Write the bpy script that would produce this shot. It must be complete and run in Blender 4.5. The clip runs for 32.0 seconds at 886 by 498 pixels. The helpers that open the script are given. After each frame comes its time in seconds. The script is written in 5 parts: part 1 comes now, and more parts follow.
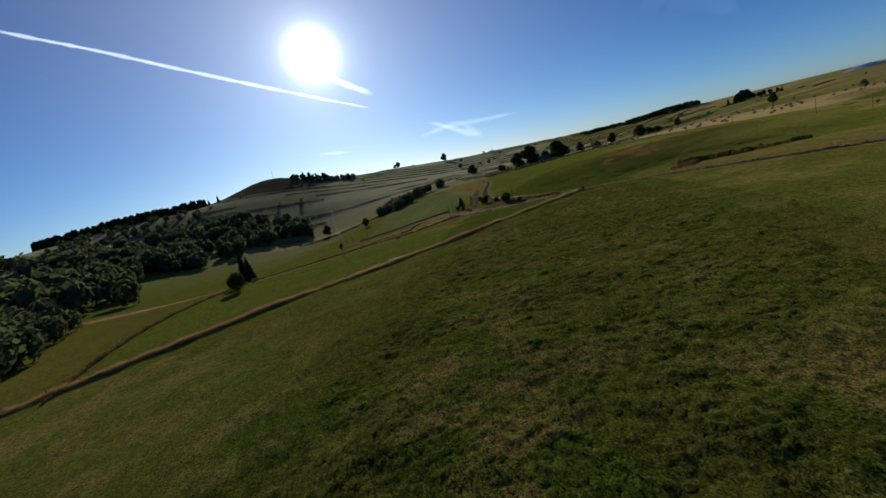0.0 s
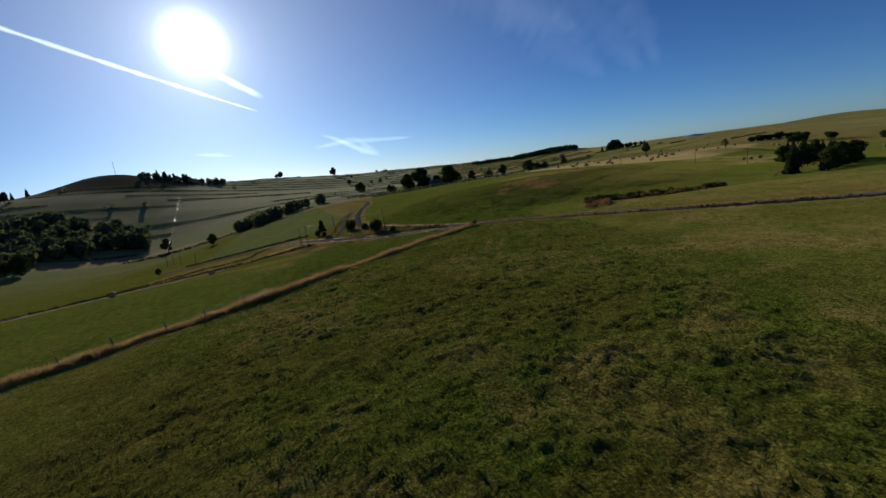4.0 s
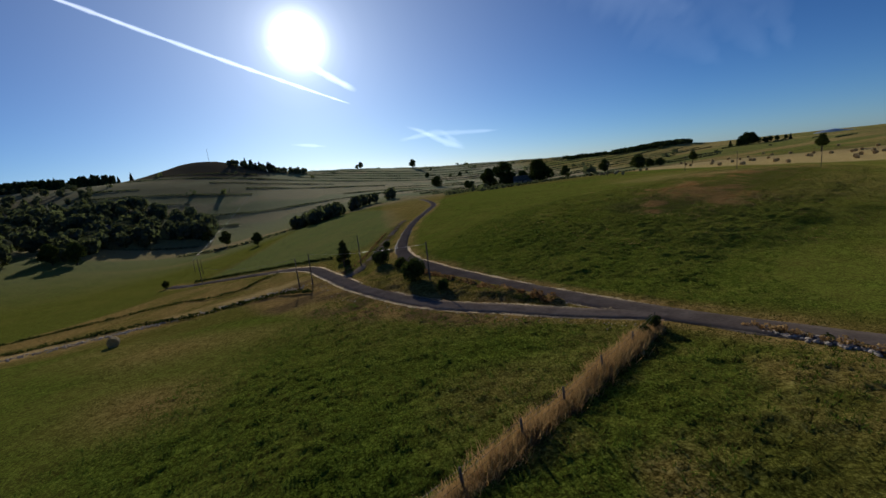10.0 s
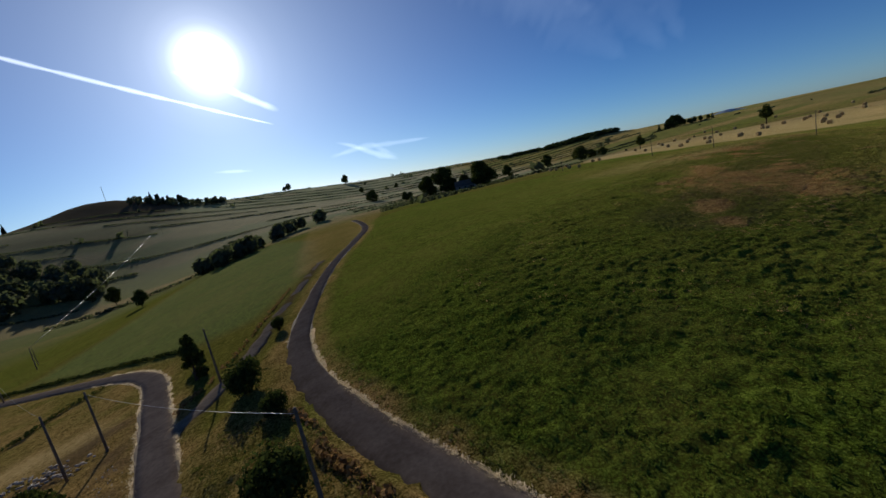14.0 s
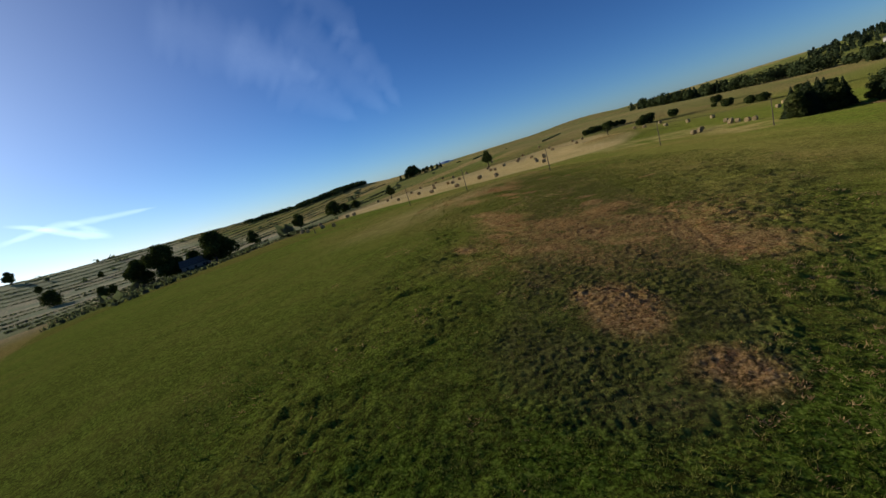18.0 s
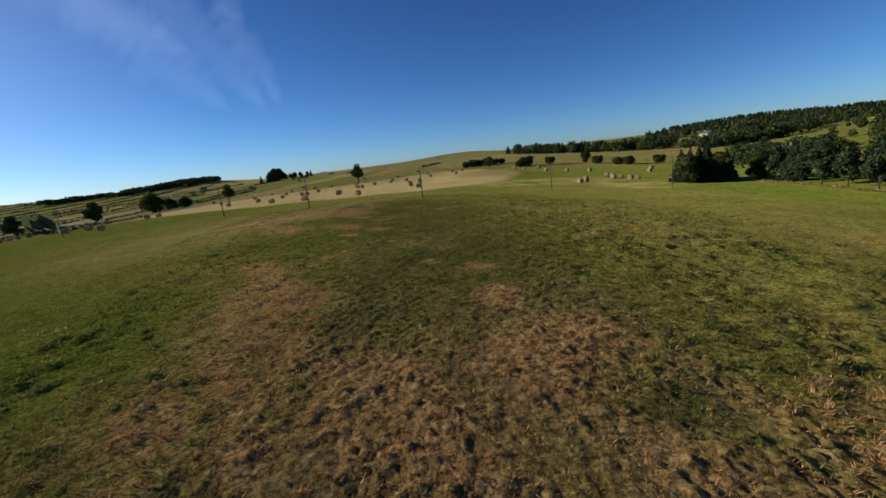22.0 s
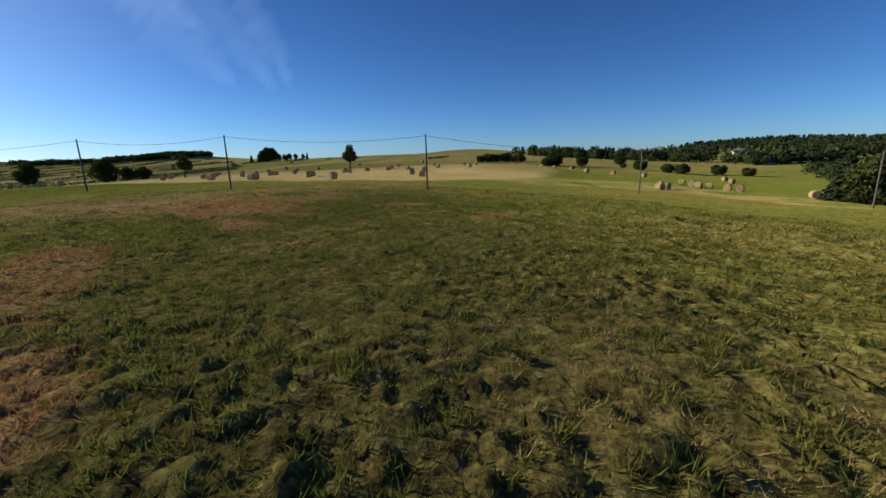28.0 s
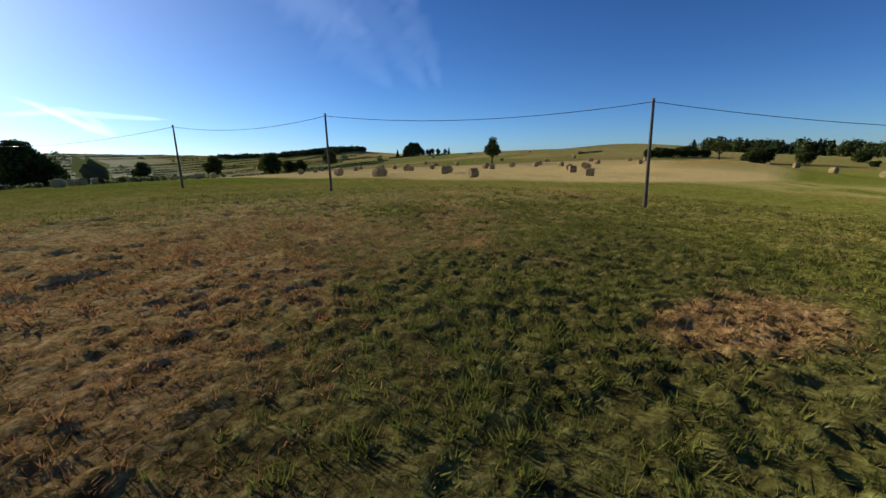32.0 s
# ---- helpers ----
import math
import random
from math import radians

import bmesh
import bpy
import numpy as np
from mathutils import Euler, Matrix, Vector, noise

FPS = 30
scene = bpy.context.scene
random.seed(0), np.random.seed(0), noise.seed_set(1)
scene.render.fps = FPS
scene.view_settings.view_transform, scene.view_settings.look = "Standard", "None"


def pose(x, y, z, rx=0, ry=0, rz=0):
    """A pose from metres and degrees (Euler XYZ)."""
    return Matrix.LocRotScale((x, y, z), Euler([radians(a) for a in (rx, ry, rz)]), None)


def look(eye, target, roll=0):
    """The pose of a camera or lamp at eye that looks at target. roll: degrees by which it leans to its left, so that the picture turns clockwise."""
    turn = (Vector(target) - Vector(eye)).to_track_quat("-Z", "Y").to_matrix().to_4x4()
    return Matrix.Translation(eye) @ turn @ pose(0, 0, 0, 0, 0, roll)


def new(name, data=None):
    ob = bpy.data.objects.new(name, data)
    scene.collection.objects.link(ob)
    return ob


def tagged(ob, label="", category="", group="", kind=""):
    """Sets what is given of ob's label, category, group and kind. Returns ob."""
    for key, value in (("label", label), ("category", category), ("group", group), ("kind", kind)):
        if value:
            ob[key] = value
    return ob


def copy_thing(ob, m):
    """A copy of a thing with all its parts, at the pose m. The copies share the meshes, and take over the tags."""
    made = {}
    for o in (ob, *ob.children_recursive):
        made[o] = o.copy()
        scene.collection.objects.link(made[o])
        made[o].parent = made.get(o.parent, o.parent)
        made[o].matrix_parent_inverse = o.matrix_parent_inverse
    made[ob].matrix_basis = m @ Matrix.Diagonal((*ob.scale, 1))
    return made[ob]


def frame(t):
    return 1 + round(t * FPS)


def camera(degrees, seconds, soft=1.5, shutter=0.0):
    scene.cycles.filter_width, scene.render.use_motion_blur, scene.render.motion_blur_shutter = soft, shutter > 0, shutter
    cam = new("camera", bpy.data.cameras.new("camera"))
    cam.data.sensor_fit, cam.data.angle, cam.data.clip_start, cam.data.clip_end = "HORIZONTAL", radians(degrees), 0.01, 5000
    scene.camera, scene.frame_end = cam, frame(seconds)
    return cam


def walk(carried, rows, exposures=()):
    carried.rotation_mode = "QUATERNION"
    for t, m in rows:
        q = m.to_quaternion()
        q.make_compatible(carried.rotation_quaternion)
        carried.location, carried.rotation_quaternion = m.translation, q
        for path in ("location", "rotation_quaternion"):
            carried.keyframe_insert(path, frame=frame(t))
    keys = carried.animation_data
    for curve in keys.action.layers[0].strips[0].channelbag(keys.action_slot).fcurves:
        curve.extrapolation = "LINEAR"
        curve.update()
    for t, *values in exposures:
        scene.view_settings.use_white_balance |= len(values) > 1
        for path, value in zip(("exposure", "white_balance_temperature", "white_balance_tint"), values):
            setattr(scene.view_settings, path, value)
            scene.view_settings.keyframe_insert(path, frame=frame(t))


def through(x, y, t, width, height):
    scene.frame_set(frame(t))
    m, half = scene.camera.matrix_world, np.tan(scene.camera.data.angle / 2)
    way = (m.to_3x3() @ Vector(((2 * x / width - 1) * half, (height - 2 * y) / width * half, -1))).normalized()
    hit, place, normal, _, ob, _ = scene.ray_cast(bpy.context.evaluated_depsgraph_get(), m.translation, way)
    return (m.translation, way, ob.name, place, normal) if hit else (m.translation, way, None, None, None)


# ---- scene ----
cam = camera(94.0, 32.0, shutter=0.0)
PATH = [
    (0, pose(-0.00, 0.00, 14.00, 78.49, 13.34, -0.53)),
    (0.5, pose(1.19, 4.84, 13.41, 78.57, 14.39, -4.03)),
    (1, pose(2.41, 9.65, 12.84, 78.54, 15.35, -7.46)),
    (1.5, pose(3.68, 14.41, 12.30, 78.52, 15.39, -10.36)),
    (2, pose(5.04, 19.10, 11.81, 78.52, 13.38, -11.91)),
    (2.5, pose(6.46, 23.73, 11.37, 78.55, 11.05, -13.17)),
    (4.5, pose(12.96, 40.79, 10.76, 78.79, 6.54, -14.43)),
    (5, pose(14.27, 45.23, 10.70, 78.92, 5.59, -13.50)),
    (5.5, pose(15.51, 49.71, 10.65, 78.98, 4.16, -11.57)),
    (6, pose(16.64, 54.18, 10.62, 79.05, 1.59, -9.23)),
    (6.5, pose(17.63, 58.63, 10.62, 79.07, 2.19, -8.48)),
    (7, pose(18.50, 63.04, 10.65, 79.06, 3.05, -7.52)),
    (7.5, pose(19.25, 67.41, 10.71, 79.06, 3.55, -6.36)),
    (8, pose(19.92, 71.77, 10.81, 79.10, 3.78, -5.13)),
    (8.5, pose(20.52, 76.14, 10.91, 79.12, 3.87, -4.12)),
    (9, pose(21.07, 80.55, 10.97, 79.11, 4.17, -3.43)),
    (9.5, pose(21.56, 84.93, 11.01, 79.14, 5.14, -3.34)),
    (10, pose(22.00, 89.31, 11.01, 79.16, 5.96, -3.45)),
    (10.5, pose(22.45, 93.69, 10.98, 79.19, 6.33, -3.35)),
    (11, pose(22.98, 98.07, 10.92, 79.16, 6.55, -3.32)),
    (11.5, pose(23.61, 102.44, 10.88, 79.16, 6.89, -3.85)),
    (12, pose(24.27, 106.87, 10.89, 79.17, 7.10, -4.62)),
    (12.5, pose(24.90, 111.30, 10.93, 79.11, 7.18, -5.56)),
    (13, pose(25.49, 115.65, 10.96, 79.12, 7.50, -6.84)),
    (13.5, pose(26.09, 119.87, 10.97, 79.07, 9.83, -9.47)),
    (14, pose(26.77, 123.99, 10.93, 79.05, 11.69, -12.24)),
    (14.5, pose(27.61, 128.03, 10.86, 78.99, 13.23, -15.64)),
    (16.5, pose(36.81, 143.55, 11.30, 78.42, 16.51, -32.36)),
    (17, pose(39.55, 147.23, 11.05, 78.29, 16.86, -37.03)),
    (17.5, pose(42.45, 150.72, 10.77, 78.20, 16.52, -41.35)),
    (18, pose(45.53, 153.84, 10.47, 78.04, 16.65, -46.03)),
    (18.5, pose(48.79, 156.58, 10.17, 77.91, 16.13, -50.42)),
    (19, pose(52.24, 158.97, 9.82, 77.84, 16.32, -54.96)),
    (19.5, pose(55.77, 161.00, 9.33, 77.63, 15.40, -58.07)),
    (20, pose(59.39, 162.83, 8.79, 77.53, 12.20, -59.82)),
    (20.5, pose(63.04, 164.51, 8.30, 77.60, 7.24, -59.96)),
    (21, pose(66.67, 166.12, 7.90, 77.57, 6.02, -60.99)),
    (21.5, pose(70.23, 167.72, 7.58, 77.54, 6.17, -61.64)),
    (22, pose(73.71, 169.31, 7.30, 77.57, 6.51, -62.16)),
    (22.5, pose(77.11, 170.82, 7.00, 77.55, 6.70, -62.53)),
    (23, pose(80.41, 172.24, 6.68, 77.51, 6.76, -62.84)),
    (23.5, pose(83.56, 173.65, 6.45, 77.56, 0.71, -61.35)),
    (24, pose(86.47, 175.11, 6.26, 77.52, -6.23, -60.30)),
    (24.5, pose(89.26, 176.63, 6.01, 77.39, -2.33, -61.88)),
    (26.5, pose(98.10, 183.95, 3.91, 77.43, 1.65, -62.46)),
    (27, pose(100.62, 185.61, 3.65, 77.43, 1.79, -62.37)),
    (27.5, pose(103.20, 187.28, 3.49, 77.35, 1.89, -62.25)),
    (28, pose(105.75, 188.92, 3.40, 77.38, 1.56, -61.26)),
    (28.5, pose(108.23, 190.53, 3.33, 77.45, -1.43, -57.87)),
    (29, pose(110.57, 192.21, 3.31, 77.44, -3.24, -54.84)),
    (29.5, pose(112.72, 193.98, 3.29, 77.40, -3.19, -51.92)),
    (30, pose(114.65, 195.83, 3.28, 77.38, -3.12, -48.59)),
    (30.5, pose(116.37, 197.74, 3.25, 77.34, -1.88, -46.11)),
    (31, pose(118.05, 199.76, 3.18, 77.37, -0.77, -44.29)),
    (31.5, pose(119.67, 201.80, 3.07, 77.33, 0.52, -43.23)),
    (32, pose(121.26, 203.75, 2.96, 77.29, 1.39, -42.53)),
]
EXPOSURES = ((0,-0.1,5800,10),(5,-0.08,5800,10),(7.5,-0.12,5800,10),(14.5,-0.12,5800,10),(19,0.36,5800,10),(23,0.46,5800,10),(26.5,0.55,5800,10),(32,0.55,5800,10))
walk(cam, PATH, EXPOSURES)

SUN_AZ, SUN_EL = -13.7, 18.0     # degrees: towards +x from +y, above the horizon

# ---- world and sun ----
world = bpy.data.worlds.new("sky")
scene.world = world
world.use_nodes = True
wt = world.node_tree
wt.nodes.clear()
sky = wt.nodes.new("ShaderNodeTexSky")
sky.sky_type = "NISHITA"
sky.sun_disc = False
sky.sun_elevation = radians(SUN_EL)
sky.sun_rotation = radians(SUN_AZ)
sky.altitude = 1500
sky.air_density, sky.dust_density, sky.ozone_density = 0.8, 0.6, 3.0
wbg = wt.nodes.new("ShaderNodeBackground")
wbg.inputs["Strength"].default_value = 0.07
wout = wt.nodes.new("ShaderNodeOutputWorld")
deep = wt.nodes.new("ShaderNodeGamma")          # a deep, clear late-summer blue
deep.inputs["Gamma"].default_value = 1.25
tone = wt.nodes.new("ShaderNodeMix")
tone.data_type, tone.blend_type = "RGBA", "MULTIPLY"
tone.inputs[0].default_value = 1.0
wt.links.new(sky.outputs[0], deep.inputs["Color"])
wt.links.new(deep.outputs[0], tone.inputs[6])
tone.inputs[7].default_value = (0.47, 0.59, 0.72, 1)
soft = wt.nodes.new("ShaderNodeVectorMath")     # the bright band over the horizon, softened by thin haze
soft.operation = "MULTIPLY_ADD"
soft.inputs[1].default_value, soft.inputs[2].default_value = (0.022,) * 3, (1.0,) * 3
hazed = wt.nodes.new("ShaderNodeVectorMath")
hazed.operation = "DIVIDE"
wt.links.new(tone.outputs[2], soft.inputs[0])
wt.links.new(tone.outputs[2], hazed.inputs[0])
wt.links.new(soft.outputs[0], hazed.inputs[1])
wt.links.new(hazed.outputs[0], wbg.inputs["Color"])
wt.links.new(wbg.outputs[0], wout.inputs["Surface"])
sun_way = Vector((math.sin(radians(SUN_AZ)) * math.cos(radians(SUN_EL)), math.cos(radians(SUN_AZ)) * math.cos(radians(SUN_EL)), math.sin(radians(SUN_EL))))
sun = new("sun", bpy.data.lights.new("sun", "SUN"))
sun.data.energy, sun.data.angle, sun.data.color = 4.9, radians(0.5), (1.0, 0.84, 0.62)
sun.matrix_world = look(sun_way * 50, (0, 0, 0))


# ---- materials ----
def nodes_of(name):
    m = bpy.data.materials.new(name)
    m.use_nodes = True
    t = m.node_tree
    return m, t, t.nodes["Principled BSDF"]


def add(t, kind, **values):
    n = t.nodes.new(kind)
    for k, v in values.items():
        n.inputs[k.replace("_", " ")].default_value = v
    return n


def noise_tex(t, scale, detail=6.0, rough=0.6, vector=None):
    n = add(t, "ShaderNodeTexNoise", Scale=scale, Detail=detail, Roughness=rough)
    if vector is not None:
        t.links.new(vector, n.inputs["Vector"])
    return n.outputs["Fac"]


def ramp(t, fac, stops):
    n = t.nodes.new("ShaderNodeValToRGB")
    e = n.color_ramp.elements
    while len(e) < len(stops):
        e.new(0.5)
    for el, (p, c) in zip(e, stops):
        el.position, el.color = p, (*c, 1)
    t.links.new(fac, n.inputs["Fac"])
    return n.outputs["Color"]


def mix(t, fac, a, b, kind="MIX"):
    n = t.nodes.new("ShaderNodeMix")
    n.data_type, n.blend_type = "RGBA", kind
    for sock, v in (("Factor", fac), ("A", a), ("B", b)):
        i = [s for s in n.inputs if s.name == sock and (s.type == "RGBA" or sock == "Factor" and s.type == "VALUE")][0]
        if isinstance(v, (int, float)):
            i.default_value = v
        elif isinstance(v, tuple):
            i.default_value = (*v, 1)
        else:
            t.links.new(v, i)
    return [o for o in n.outputs if o.type == "RGBA"][0]


def sums(t, op, a, b):
    n = t.nodes.new("ShaderNodeMath")
    n.operation = op
    for i, v in enumerate((a, b)):
        if isinstance(v, (int, float)):
            n.inputs[i].default_value = v
        else:
            t.links.new(v, n.inputs[i])
    return n.outputs[0]


def bump(t, height, strength, distance, shader):
    n = add(t, "ShaderNodeBump", Strength=strength, Distance=distance)
    t.links.new(height, n.inputs["Height"])
    t.links.new(n.outputs[0], shader.inputs["Normal"])


def places(t):
    return t.nodes.new("ShaderNodeNewGeometry").outputs["Position"]


def plain(name, dark, light, scale=3.0, rough=0.85, metal=0.0, relief=0.3, depth=0.02, vary=0.25, spec=0.2):
    """Two tones of one surface, mixed at two scales, with fine relief and a little difference from thing to thing."""
    m, t, b = nodes_of(name)
    co = t.nodes.new("ShaderNodeTexCoord").outputs["Object"]
    fine, broad = noise_tex(t, scale * 6, 5, 0.7, co), noise_tex(t, scale, 3, 0.5, co)
    f = sums(t, "ADD", sums(t, "MULTIPLY", fine, 0.6), sums(t, "MULTIPLY", broad, 0.5))
    c = ramp(t, f, ((0.35, dark), (0.75, light)))
    rnd = t.nodes.new("ShaderNodeObjectInfo").outputs["Random"]
    v = sums(t, "ADD", sums(t, "MULTIPLY", rnd, vary), 1 - vary / 2)
    hsv = add(t, "ShaderNodeHueSaturation")
    t.links.new(v, hsv.inputs["Value"])
    t.links.new(c, hsv.inputs["Color"])
    t.links.new(hsv.outputs[0], b.inputs["Base Color"])
    b.inputs["Roughness"].default_value, b.inputs["Metallic"].default_value = rough, metal
    b.inputs["Specular IOR Level"].default_value = spec
    b.inputs["Diffuse Roughness"].default_value = 0.6
    bump(t, fine, relief, depth, b)
    return m


def leafy(name, dark, light, through=0.3, clumps=0.0, glow=(0.12, 0.16, 0.03)):
    """Leaves: diffuse and translucent, different from leaf to leaf and, for grass, from tuft to tuft."""
    m, t, b = nodes_of(name)
    isl = t.nodes.new("ShaderNodeNewGeometry").outputs["Random Per Island"]
    big = noise_tex(t, 0.35, 2, 0.5, places(t))
    f = sums(t, "ADD", sums(t, "MULTIPLY", isl, 0.6), sums(t, "MULTIPLY", big, 0.5))
    if clumps:
        f = sums(t, "ADD", sums(t, "MULTIPLY", f, 1 - clumps), sums(t, "MULTIPLY", noise_tex(t, 2.6, 2, 0.5, places(t)), clumps * 1.1))
    c = ramp(t, f, ((0.2, dark), (0.85, light)))
    t.links.new(c, b.inputs["Base Color"])
    b.inputs["Roughness"].default_value = 0.75
    b.inputs["Specular IOR Level"].default_value = 0.0
    tr = t.nodes.new("ShaderNodeBsdfTranslucent")
    t.links.new(mix(t, 0.5, c, glow), tr.inputs["Color"])
    mx = add(t, "ShaderNodeMixShader", Fac=through)
    t.links.new(b.outputs[0], mx.inputs[1])
    t.links.new(tr.outputs[0], mx.inputs[2])
    t.links.new(mx.outputs[0], t.nodes["Material Output"].inputs["Surface"])
    return m


def ground_material():
    """Pasture, with dry patches, straw, bare earth and lush grass where the zones say so."""
    m, t, b = nodes_of("pasture")
    at = t.nodes.new("ShaderNodeAttribute")
    at.attribute_name = "zones"
    sep = t.nodes.new("ShaderNodeSeparateColor")
    t.links.new(at.outputs["Color"], sep.inputs[0])
    dry, straw, earth, lush = sep.outputs[0], sep.outputs[1], sep.outputs[2], at.outputs["Alpha"]
    p = places(t)
    fine, grain, tuft, mid, broad = noise_tex(t, 6.0, 5, 0.75, p), noise_tex(t, 18.0, 4, 0.75, p), noise_tex(t, 1.3, 5, 0.7, p), noise_tex(t, 0.16, 4, 0.6, p), noise_tex(t, 0.03, 3, 0.5, p)
    wob = add(t, "ShaderNodeTexNoise", Scale=2.5, Detail=3.0)
    t.links.new(p, wob.inputs["Vector"])
    bent = t.nodes.new("ShaderNodeVectorMath")
    bent.operation = "MULTIPLY_ADD"
    t.links.new(wob.outputs["Color"], bent.inputs[0])
    bent.inputs[1].default_value = (0.35, 0.35, 0.35)
    t.links.new(p, bent.inputs[2])
    clump = add(t, "ShaderNodeTexVoronoi", Scale=6.5)          # single tufts, with shade painted darker in the gaps around them
    t.links.new(bent.outputs[0], clump.inputs["Vector"])
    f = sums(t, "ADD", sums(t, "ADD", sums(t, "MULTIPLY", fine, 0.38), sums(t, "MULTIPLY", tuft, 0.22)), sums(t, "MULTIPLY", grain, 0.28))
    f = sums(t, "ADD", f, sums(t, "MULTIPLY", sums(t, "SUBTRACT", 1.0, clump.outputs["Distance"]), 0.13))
    # the near-black lowest stops paint shade into the hollows of the bump
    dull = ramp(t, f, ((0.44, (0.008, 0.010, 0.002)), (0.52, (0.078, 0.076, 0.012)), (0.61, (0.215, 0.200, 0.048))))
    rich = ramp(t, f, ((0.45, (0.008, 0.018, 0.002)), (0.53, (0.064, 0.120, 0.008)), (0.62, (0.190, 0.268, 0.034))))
    patchy = sums(t, "ADD", sums(t, "MULTIPLY", mid, 0.7), sums(t, "MULTIPLY", broad, 0.5))
    green = mix(t, lush, dull, rich)
    green = mix(t, sums(t, "MULTIPLY", ramp(t, patchy, ((0.52, (0, 0, 0)), (0.8, (1, 1, 1)))), 0.28), green, (0.180, 0.140, 0.035))
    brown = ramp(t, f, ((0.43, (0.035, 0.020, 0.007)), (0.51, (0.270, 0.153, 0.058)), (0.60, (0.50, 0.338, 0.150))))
    hay = ramp(t, f, ((0.38, (0.22, 0.15, 0.06)), (0.5, (0.46, 0.32, 0.14)), (0.62, (0.62, 0.47, 0.24))))
    soil = ramp(t, f, ((0.3, (0.045, 0.030, 0.018)), (0.55, (0.105, 0.072, 0.042)), (0.75, (0.19, 0.14, 0.085))))
    edge = sums(t, "SUBTRACT", sums(t, "MULTIPLY", f, 1.2), 0.6)
    def spread(z):
        n = t.nodes.new("ShaderNodeMath")
        n.operation, n.use_clamp = "ADD", True
        t.links.new(sums(t, "MULTIPLY", z, 1.15), n.inputs[0])
        t.links.new(sums(t, "MULTIPLY", edge, sums(t, "MULTIPLY", z, sums(t, "SUBTRACT", 1.3, z))), n.inputs[1])
        return n.outputs[0]
    c = mix(t, spread(dry), green, brown)
    c = mix(t, spread(straw), c, hay)
    c = mix(t, spread(earth), c, soil)
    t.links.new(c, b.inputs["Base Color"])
    b.inputs["Roughness"].default_value = 0.9
    b.inputs["Diffuse Roughness"].default_value = 0.5
    b.inputs["Specular IOR Level"].default_value = 0.0
    # haze over the far pastures is put into a stronger, paler sheen
    seed = t.nodes.new("ShaderNodeAttribute")
    seed.attribute_name = "seed"
    t.links.new(sums(t, "MULTIPLY", sums(t, "ADD", sums(t, "MULTIPLY", seed.outputs["Fac"], 0.03), 0.21), sums(t, "SUBTRACT", 1.0, earth)), b.inputs["Sheen Weight"])
    b.inputs["Sheen Roughness"].default_value = 0.5
    t.links.new(mix(t, seed.outputs["Fac"], mix(t, 0.5, (0.60, 0.58, 0.12), c), (0.56, 0.60, 0.46)), b.inputs["Sheen Tint"])
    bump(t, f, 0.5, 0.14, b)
    return m


GROUND = ground_material()
ASPHALT = plain("asphalt", (0.100, 0.080, 0.066), (0.215, 0.178, 0.148), 0.5, 0.97, relief=0.35, depth=0.015, spec=0.0)
GRAVEL = plain("gravel", (0.07, 0.052, 0.034), (0.30, 0.24, 0.175), 3.5, 0.95, relief=0.8, depth=0.05)
DIRT = plain("dirt_track", (0.10, 0.080, 0.060), (0.27, 0.225, 0.175), 1.2, 0.95, relief=0.6, depth=0.04, spec=0.0)
STONE = plain("field_stone", (0.22, 0.185, 0.15), (0.52, 0.46, 0.39), 3.0, 0.9, relief=0.6, depth=0.03)
POLE_WOOD = plain("weathered_pole_wood", (0.065, 0.050, 0.038), (0.17, 0.14, 0.11), 2.0, 0.9)
POST_WOOD = plain("grey_post_wood", (0.07, 0.055, 0.04), (0.20, 0.165, 0.125), 4.0, 0.9)
CABLE = plain("cable", (0.02, 0.02, 0.02), (0.05, 0.05, 0.05), 2.0, 0.35)
# paler than the other cables: sun glint is put into its colour
GLINT_CABLE = plain("glint_cable", (0.35, 0.34, 0.32), (0.5, 0.48, 0.45), 1.0, 0.4, 0.6, 0.0)
HAY = plain("baled_hay", (0.22, 0.155, 0.065), (0.50, 0.385, 0.185), 2.2, 0.95, relief=0.9, depth=0.05)
BARK = plain("bark", (0.035, 0.027, 0.020), (0.10, 0.08, 0.06), 3.0, 0.95, relief=0.8, depth=0.05)
LEAF = leafy("broad_leaves", (0.022, 0.032, 0.008), (0.062, 0.078, 0.022), 0.15)
OLIVE_LEAF = leafy("olive_leaves", (0.024, 0.034, 0.009), (0.088, 0.098, 0.030), 0.2)
NEEDLE = leafy("needles", (0.020, 0.032, 0.015), (0.060, 0.076, 0.034), 0.1)
BUSH_LEAF = leafy("bush_leaves", (0.018, 0.028, 0.009), (0.060, 0.076, 0.022), 0.2)
DRY_GRASS = leafy("dry_grass", (0.10, 0.055, 0.022), (0.34, 0.22, 0.095), 0.25, 0.0, (0.30, 0.18, 0.07))
PARCHED = leafy("parched_turf", (0.10, 0.046, 0.018), (0.60, 0.350, 0.152), 0.2, 0.45, (0.30, 0.16, 0.05))
LUSH_GRASS = leafy("lush_grass", (0.010, 0.025, 0.002), (0.100, 0.158, 0.018), 0.35, 0.4)
# dry grass paled so the lanes' sunlit rim lies in its colour
PALED_GRASS = leafy("paled_grass", (0.36, 0.30, 0.20), (0.66, 0.58, 0.42), 0.6, 0.0, (0.60, 0.50, 0.34))
# darker copy of the wood leaves, without haze painted in
EAST_LEAF = leafy("hillside_leaves", (0.020, 0.030, 0.012), (0.062, 0.078, 0.030), 0.15)
LONG_DRY = leafy("long_dry_grass", (0.17, 0.105, 0.042), (0.46, 0.33, 0.15), 0.45, 0.0, (0.42, 0.27, 0.11))
